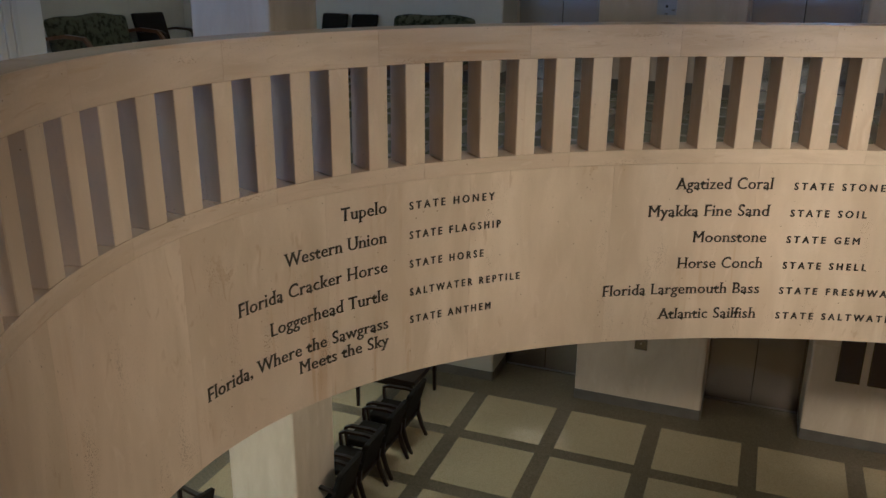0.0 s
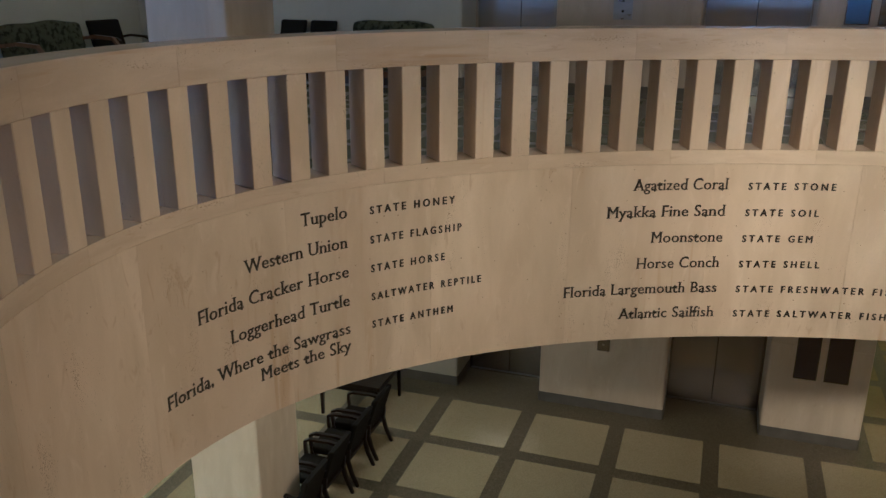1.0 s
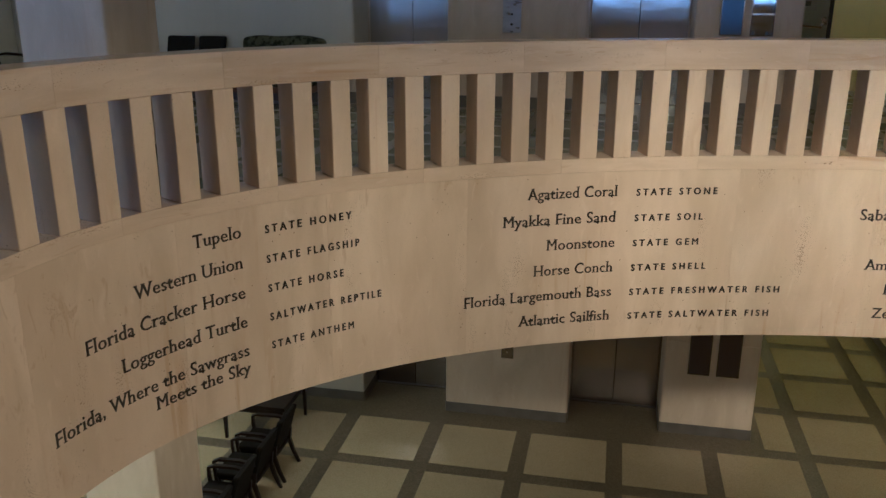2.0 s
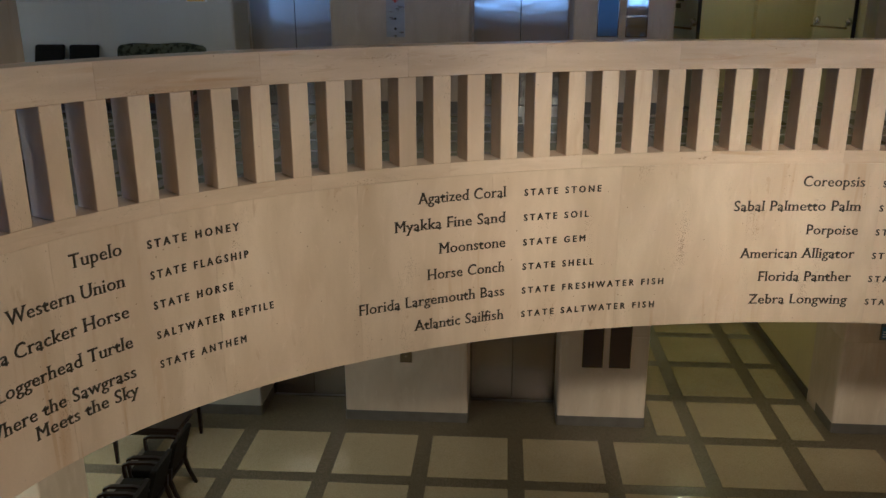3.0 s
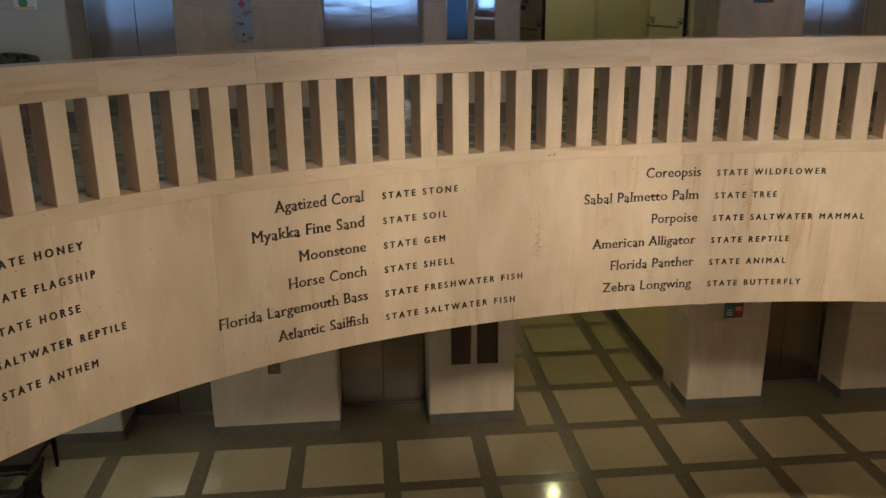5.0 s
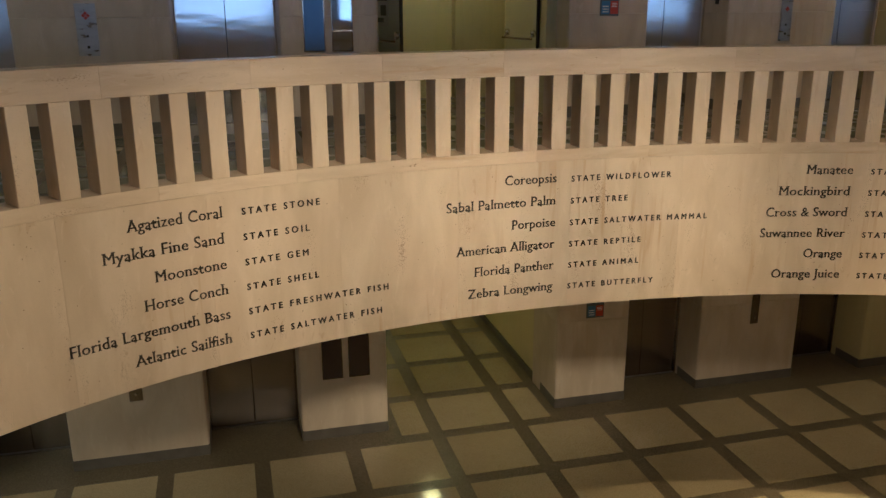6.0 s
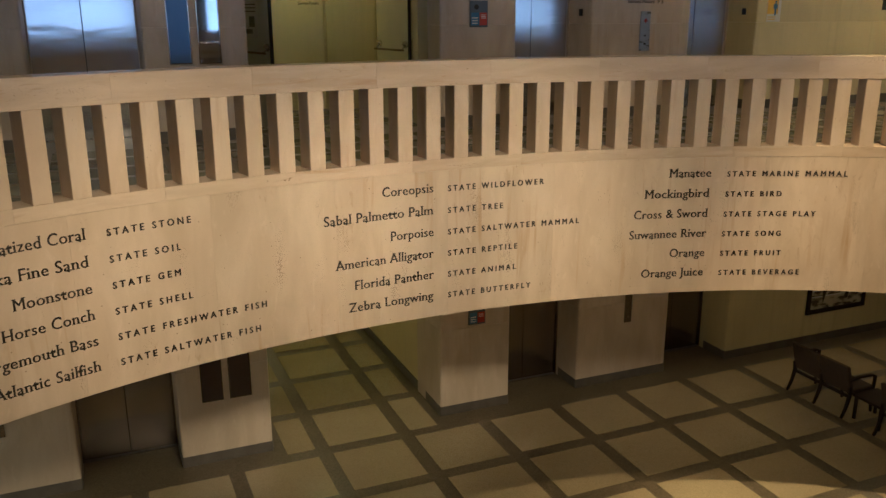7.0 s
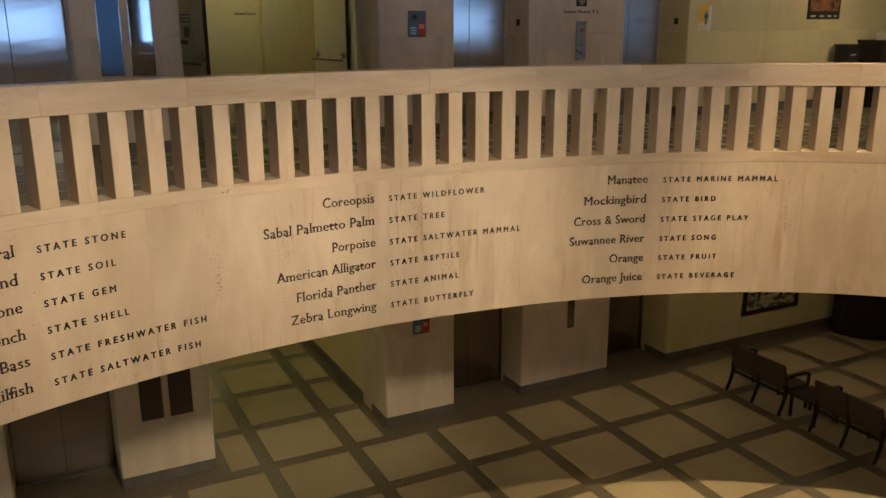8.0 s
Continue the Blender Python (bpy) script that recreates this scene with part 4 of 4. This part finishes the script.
for x, y, z in ((7.179, 11.2, 1.54), (10.259, 11.2, 1.55)):
    tagged(part("wall_indicator", box(x - 0.02, x, y - 0.04, y + 0.04, z - 0.05, z + 0.05, 0.004, 1), M_BLACK), "small black indicator box on the recess side", "indicator")

shift(pl, 0.06, 0.085)
shift(sg, 0.06, 0.085)
# posters and pictures
po = plate("poster", 10.38, 10.66, 1.39, 1.80, M_WHITE, "white and yellow poster with a plain blue shape", "poster", 0.004, bevel=0)
part("yellow_field", box(10.38, 10.60, FACE - 0.0055, FACE - 0.004, 1.51, 1.80), M_YPOST, po)
bm = bmesh.new()
box(10.525, 10.56, FACE - 0.007, FACE - 0.0055, 1.49, 1.71, 0.0, bm=bm)
box(10.50, 10.585, FACE - 0.007, FACE - 0.0055, 1.59, 1.66, 0.0, bm=bm)
part("blue_shape", bm, M_BLUE, po)
for k in range(2):
    part("text_bar", box(10.40, 10.55, FACE - 0.0055, FACE - 0.004, 1.42 + 0.035 * k, 1.435 + 0.035 * k), M_YPOST, po)
po = plate("framed_poster", 12.90, 13.72, 1.57, 2.46, M_BLACK, "dark framed poster with a brown picture on the wall", "poster", 0.02)
part("print", box(12.95, 13.67, FACE - 0.023, FACE - 0.02, 1.71, 2.41), M_BROWNART, po)
for k, (a, b) in enumerate(((12.98, 13.1), (13.2, 13.32), (13.4, 13.5), (13.57, 13.64))):
    part("text_bar", box(a, b, FACE - 0.023, FACE - 0.02, 1.61, 1.64), M_CREAMBOX, po)
pic = tagged(empty("framed_picture"), "large faded picture in a broad dark frame on the cream wall", "picture")
a, b, z0, z1 = 11.99, 13.46, -3.865, -2.6
bm = box(a, a + 0.09, FACE - 0.04, FACE, z0, z1, 0.01, 2)
box(b - 0.09, b, FACE - 0.04, FACE, z0, z1, 0.01, 2, bm=bm)
box(a + 0.09, b - 0.09, FACE - 0.04, FACE, z0, z0 + 0.09, 0.01, 2, bm=bm)
box(a + 0.09, b - 0.09, FACE - 0.04, FACE, z1 - 0.09, z1, 0.01, 2, bm=bm)
part("frame", bm, M_WOOD, pic)
part("print", box(a + 0.09, b - 0.09, FACE - 0.02, FACE, z0 + 0.09, z1 - 0.09), M_ART, pic)
for xs, w in ((12.35, 0.12), (12.91, 0.15)):
    bm = box(xs, xs + w, FACE - 0.0225, FACE - 0.02, z0 + 0.22, z0 + 0.85)
    for v in bm.verts:
        v.co.x += 0.25 * (v.co.z - z0 - 0.5) * (1 if v.co.x > xs + w / 2 else -0.3)
    part("dark_shape", bm, M_BLACK, pic)
for k in range(3):
    part("pale_line", box(a + 0.11, b - 0.11, FACE - 0.0215, FACE - 0.02, z0 + 0.32 + 0.12 * k, z0 + 0.335 + 0.12 * k), M_WHITE, pic)
fl = plate("flyer", -3.94, -3.67, 1.375, 1.76, M_WHITE, "white flyer with a green and yellow round emblem", "poster", 0.003, bevel=0)
part("emblem", tube([(-3.83, FACE - 0.003, 1.445), (-3.83, FACE - 0.0045, 1.445)], 0.055, 20), mat("green_print", (0.10, 0.24, 0.08), 0.5, 0, 0.1, 12, bump=0), fl)
part("stripe", box(-3.93, -3.70, FACE - 0.0046, FACE - 0.003, 1.38, 1.40), M_YPOST, fl)

for ob in bpy.data.objects:
    if ob.parent is None and ob.name.split(".")[0] in ("poster", "framed_poster", "framed_picture"):
        shift(ob, 0.08, 0.085)
# dark cabinets by the gallery wall
cb = tagged(part("bin", box(13.64, 13.95, 10.50, 10.78, 0.0, 1.11, 0.012, 2), M_BLACK), "tall black bin with a small pale label by the wall", "bin")
part("label_plate", box(13.73, 13.86, 10.495, 10.50, 0.94, 0.965), M_WHITE, cb)
part("lid", box(13.625, 13.965, 10.485, 10.795, 1.11, 1.135, 0.008, 1), M_BLACK, cb)
cb = tagged(part("equipment_cabinet", box(14.26, 15.24, 10.3, 10.8, 0.0, 1.18, 0.01, 2), M_BLACK), "black equipment cabinet standing by the cream wall", "cabinet")
part("top", box(14.24, 15.26, 10.28, 10.81, 1.18, 1.205, 0.006, 1), M_BLACK, cb)
mn = tagged(part("display_unit", box(14.40, 14.70, 10.35, 10.55, 1.205, 1.34, 0.01, 2), M_CREAMBOX), "small cream display unit on a black cabinet", "display")
part("screen", box(14.48, 14.66, 10.344, 10.35, 1.235, 1.31), M_BLACK, mn)

# ---- corridor doors on the gallery ----
structure("door_frame", box(4.60, 4.755, 11.30, 11.52, 0.0, 2.2, 0.004, 1), M_YELLOW, "yellow painted door jamb", "door frame")
structure("door_frame", box(2.17, 4.755, 11.30, 11.52, 2.2, UP_CEIL, 0.004, 1), M_YELLOW, "yellow painted door head", "door frame")


def swing_door(hinge, ang, material, label, w=0.90):
    d = tagged(empty("swing_door", pose(*hinge, 0, 0, 0, ang)), label, "door", "corridor doors")
    part("leaf", box(0.0, w, -0.022, 0.022, 0.01, 2.12, 0.003, 1), material, d)
    part("edge_strip", box(-0.012, 0.0, -0.024, 0.024, 0.01, 2.12), M_SEAM, d, "dark hinge edge")
    rod = part("panic_bar", tube([(0.02, 0.088, 1.025), (w - 0.02, 0.088, 1.025)], 0.014, 10), M_STEEL_LOW, d)
    for x in (0.06, w - 0.08):
        part("panic_mount", tube([(x, 0.022, 1.10), (x, 0.05, 1.10), (x, 0.06, 1.09)], [0.055, 0.05, 0.03], 14), M_CHROME, rod, "polished metal bar mount")
        part("panic_arm", tube([(x, 0.05, 1.08), (x, 0.085, 1.03)], 0.014, 8), M_CHROME, rod)
    return d


swing_door((4.57, 11.55), 100, M_DOORY, "open yellow corridor door with a metal panic bar")
swing_door((2.58, 11.45), 104, M_DOORG, "open pale corridor door with a metal panic bar", 0.85)
sheet = tagged(empty("notice_sheet", pose(2.58, 11.45, 0, 0, 0, 104)), "white notice sheet with printed lines taped to a pale door", "notice")
part("paper", box(0.34, 0.78, 0.0225, 0.0245, 1.22, 1.70), M_WHITE, sheet)
for k in range(3):
    part("text_bar", box(0.38, 0.74, 0.0245, 0.0255, 1.56 + 0.045 * k, 1.572 + 0.045 * k), M_BLACK, sheet)
part("printed_picture", box(0.42, 0.60, 0.0245, 0.0255, 1.36, 1.50), M_SLATE, sheet)
part("printed_picture", box(0.50, 0.72, 0.0245, 0.0255, 1.27, 1.33), M_SLATE, sheet)

# ---- ceiling fixtures ----
# a housing for every lamp above, the fill lamps included; none in view
for x, y, z, w, col in LAMPS:
    f = tagged(empty("ceiling_light", pose(x, y, z)), "round flush ceiling light with a warm diffuser, placed out of view", "ceiling light", "ceiling lights")
    part("rim", tube([(0, 0, 0), (0, 0, -0.03)], 0.30, 24), M_CHROME, f)
    part("diffuser", tube([(0, 0, -0.03), (0, 0, -0.04)], 0.26, 24), M_LAMP, f)
# housings for the added spotlights, out of view
for eye, target, share in SPOTS:
    f = tagged(empty("spotlight_fitting", pose(eye[0], eye[1], eye[2])), "small black spotlight on a bracket from the oval shaft wall", "spotlight", "shaft spotlights")
    away = Vector((eye[0] - ECX, (eye[1] - ECY) * EA / EB_NEAR)).normalized() * 0.9
    part("bracket", tube([(0, 0, 0.14), (away.x, away.y, 0.14)], 0.014, 8), M_BLACK, f)
    part("hood", tube([(0, 0, 0.10), (0, 0, 0.18)], [0.10, 0.05], 14), M_BLACK, f)

for x, y, share in DOWNLIGHTS:
    f = tagged(empty("downlight_fitting", pose(x, y, TOP_CEIL)), "round recessed downlight high over the oval well", "downlight", "well downlights")
    ring = bmesh.new()
    tube([(0.19 * math.cos(a), 0.19 * math.sin(a), -0.012) for a in (2 * math.pi * k / 24 for k in range(25))], 0.012, 6, ring)
    part("rim", ring, M_CHROME, f)

# ---- floor squares ----
FX0, FW, FP, FY = -0.799, 1.032, 1.239, 10.394


def tile_mesh(name, wx, wy, material):
    me = bpy.data.meshes.new(name)
    bm = box(0, wx, -wy, 0, -0.01, 0.003, 0.0015, 1)
    bm.to_mesh(me)
    bm.free()
    me.materials.append(material)
    return me


tile_a = tile_mesh("floor_square", FW, FW, M_TERR_L)
for i in range(-6, 15):
    for j in range(0, 12):
        x, y = FX0 + i * FP, FY - j * FP + 0.012 * max(i - 2, 0) * FP
        if x > X0 and x + FW < X1:
            shared("floor_square", tile_a, lower_floor, pose(x, y, Z_LOW))
side_l, side_r = tile_mesh("floor_square_narrow", 0.40, FW, M_TERR_L), tile_mesh("floor_square_edge", 0.44, FW, M_TERR_L)
for j in range(1, 9):
    y = FY + j * FP + 0.016
    shared("floor_square", tile_a, lower_floor, pose(FX0 + 3 * FP, y, Z_LOW))
    shared("floor_square", side_l, lower_floor, pose(FX0 + 3 * FP - 0.20 - 0.40, y, Z_LOW))
    shared("floor_square", side_r, lower_floor, pose(FX0 + 4 * FP, y, Z_LOW))
up_tile = tile_mesh("gallery_square", 0.50, 0.50, M_TERR_U)
count = 0
rest = bmesh.new()
for i in range(-13, 22):
    for j in range(0, 12):
        x, y = FX0 + i * 0.62, FY + 0.15 - j * 0.62
        c = Vector((x + 0.25 - ECX, y - 0.25 - ECY))
        if math.hypot(c.x / (EA + 0.85), c.y / (EB + 0.85)) < 1 or not (X0 < x and x + 0.5 < X1):
            continue
        if any(a - 0.6 < x < a + 0.9 and b - 0.1 < y < b + 1.4 for a, b in ((-4.77, 6.24), (-6.95, 4.75))):
            continue
        if y > 7.0 and count < 280:
            count += 1
            shared("gallery_square", up_tile, upper_floor, pose(x, y, 0))
        else:
            box(x, x + 0.5, y - 0.5, y, -0.005, 0.003, bm=rest)
for i in range(4):
    for j in range(4):
        x, y = 2.25 + i * 0.64, 11.6 + j * 0.62
        box(x, x + 0.5, y - 0.5, y, -0.005, 0.003, bm=rest)
tagged(part("gallery_squares", rest, M_TERR_U, upper_floor), kind="stuff")
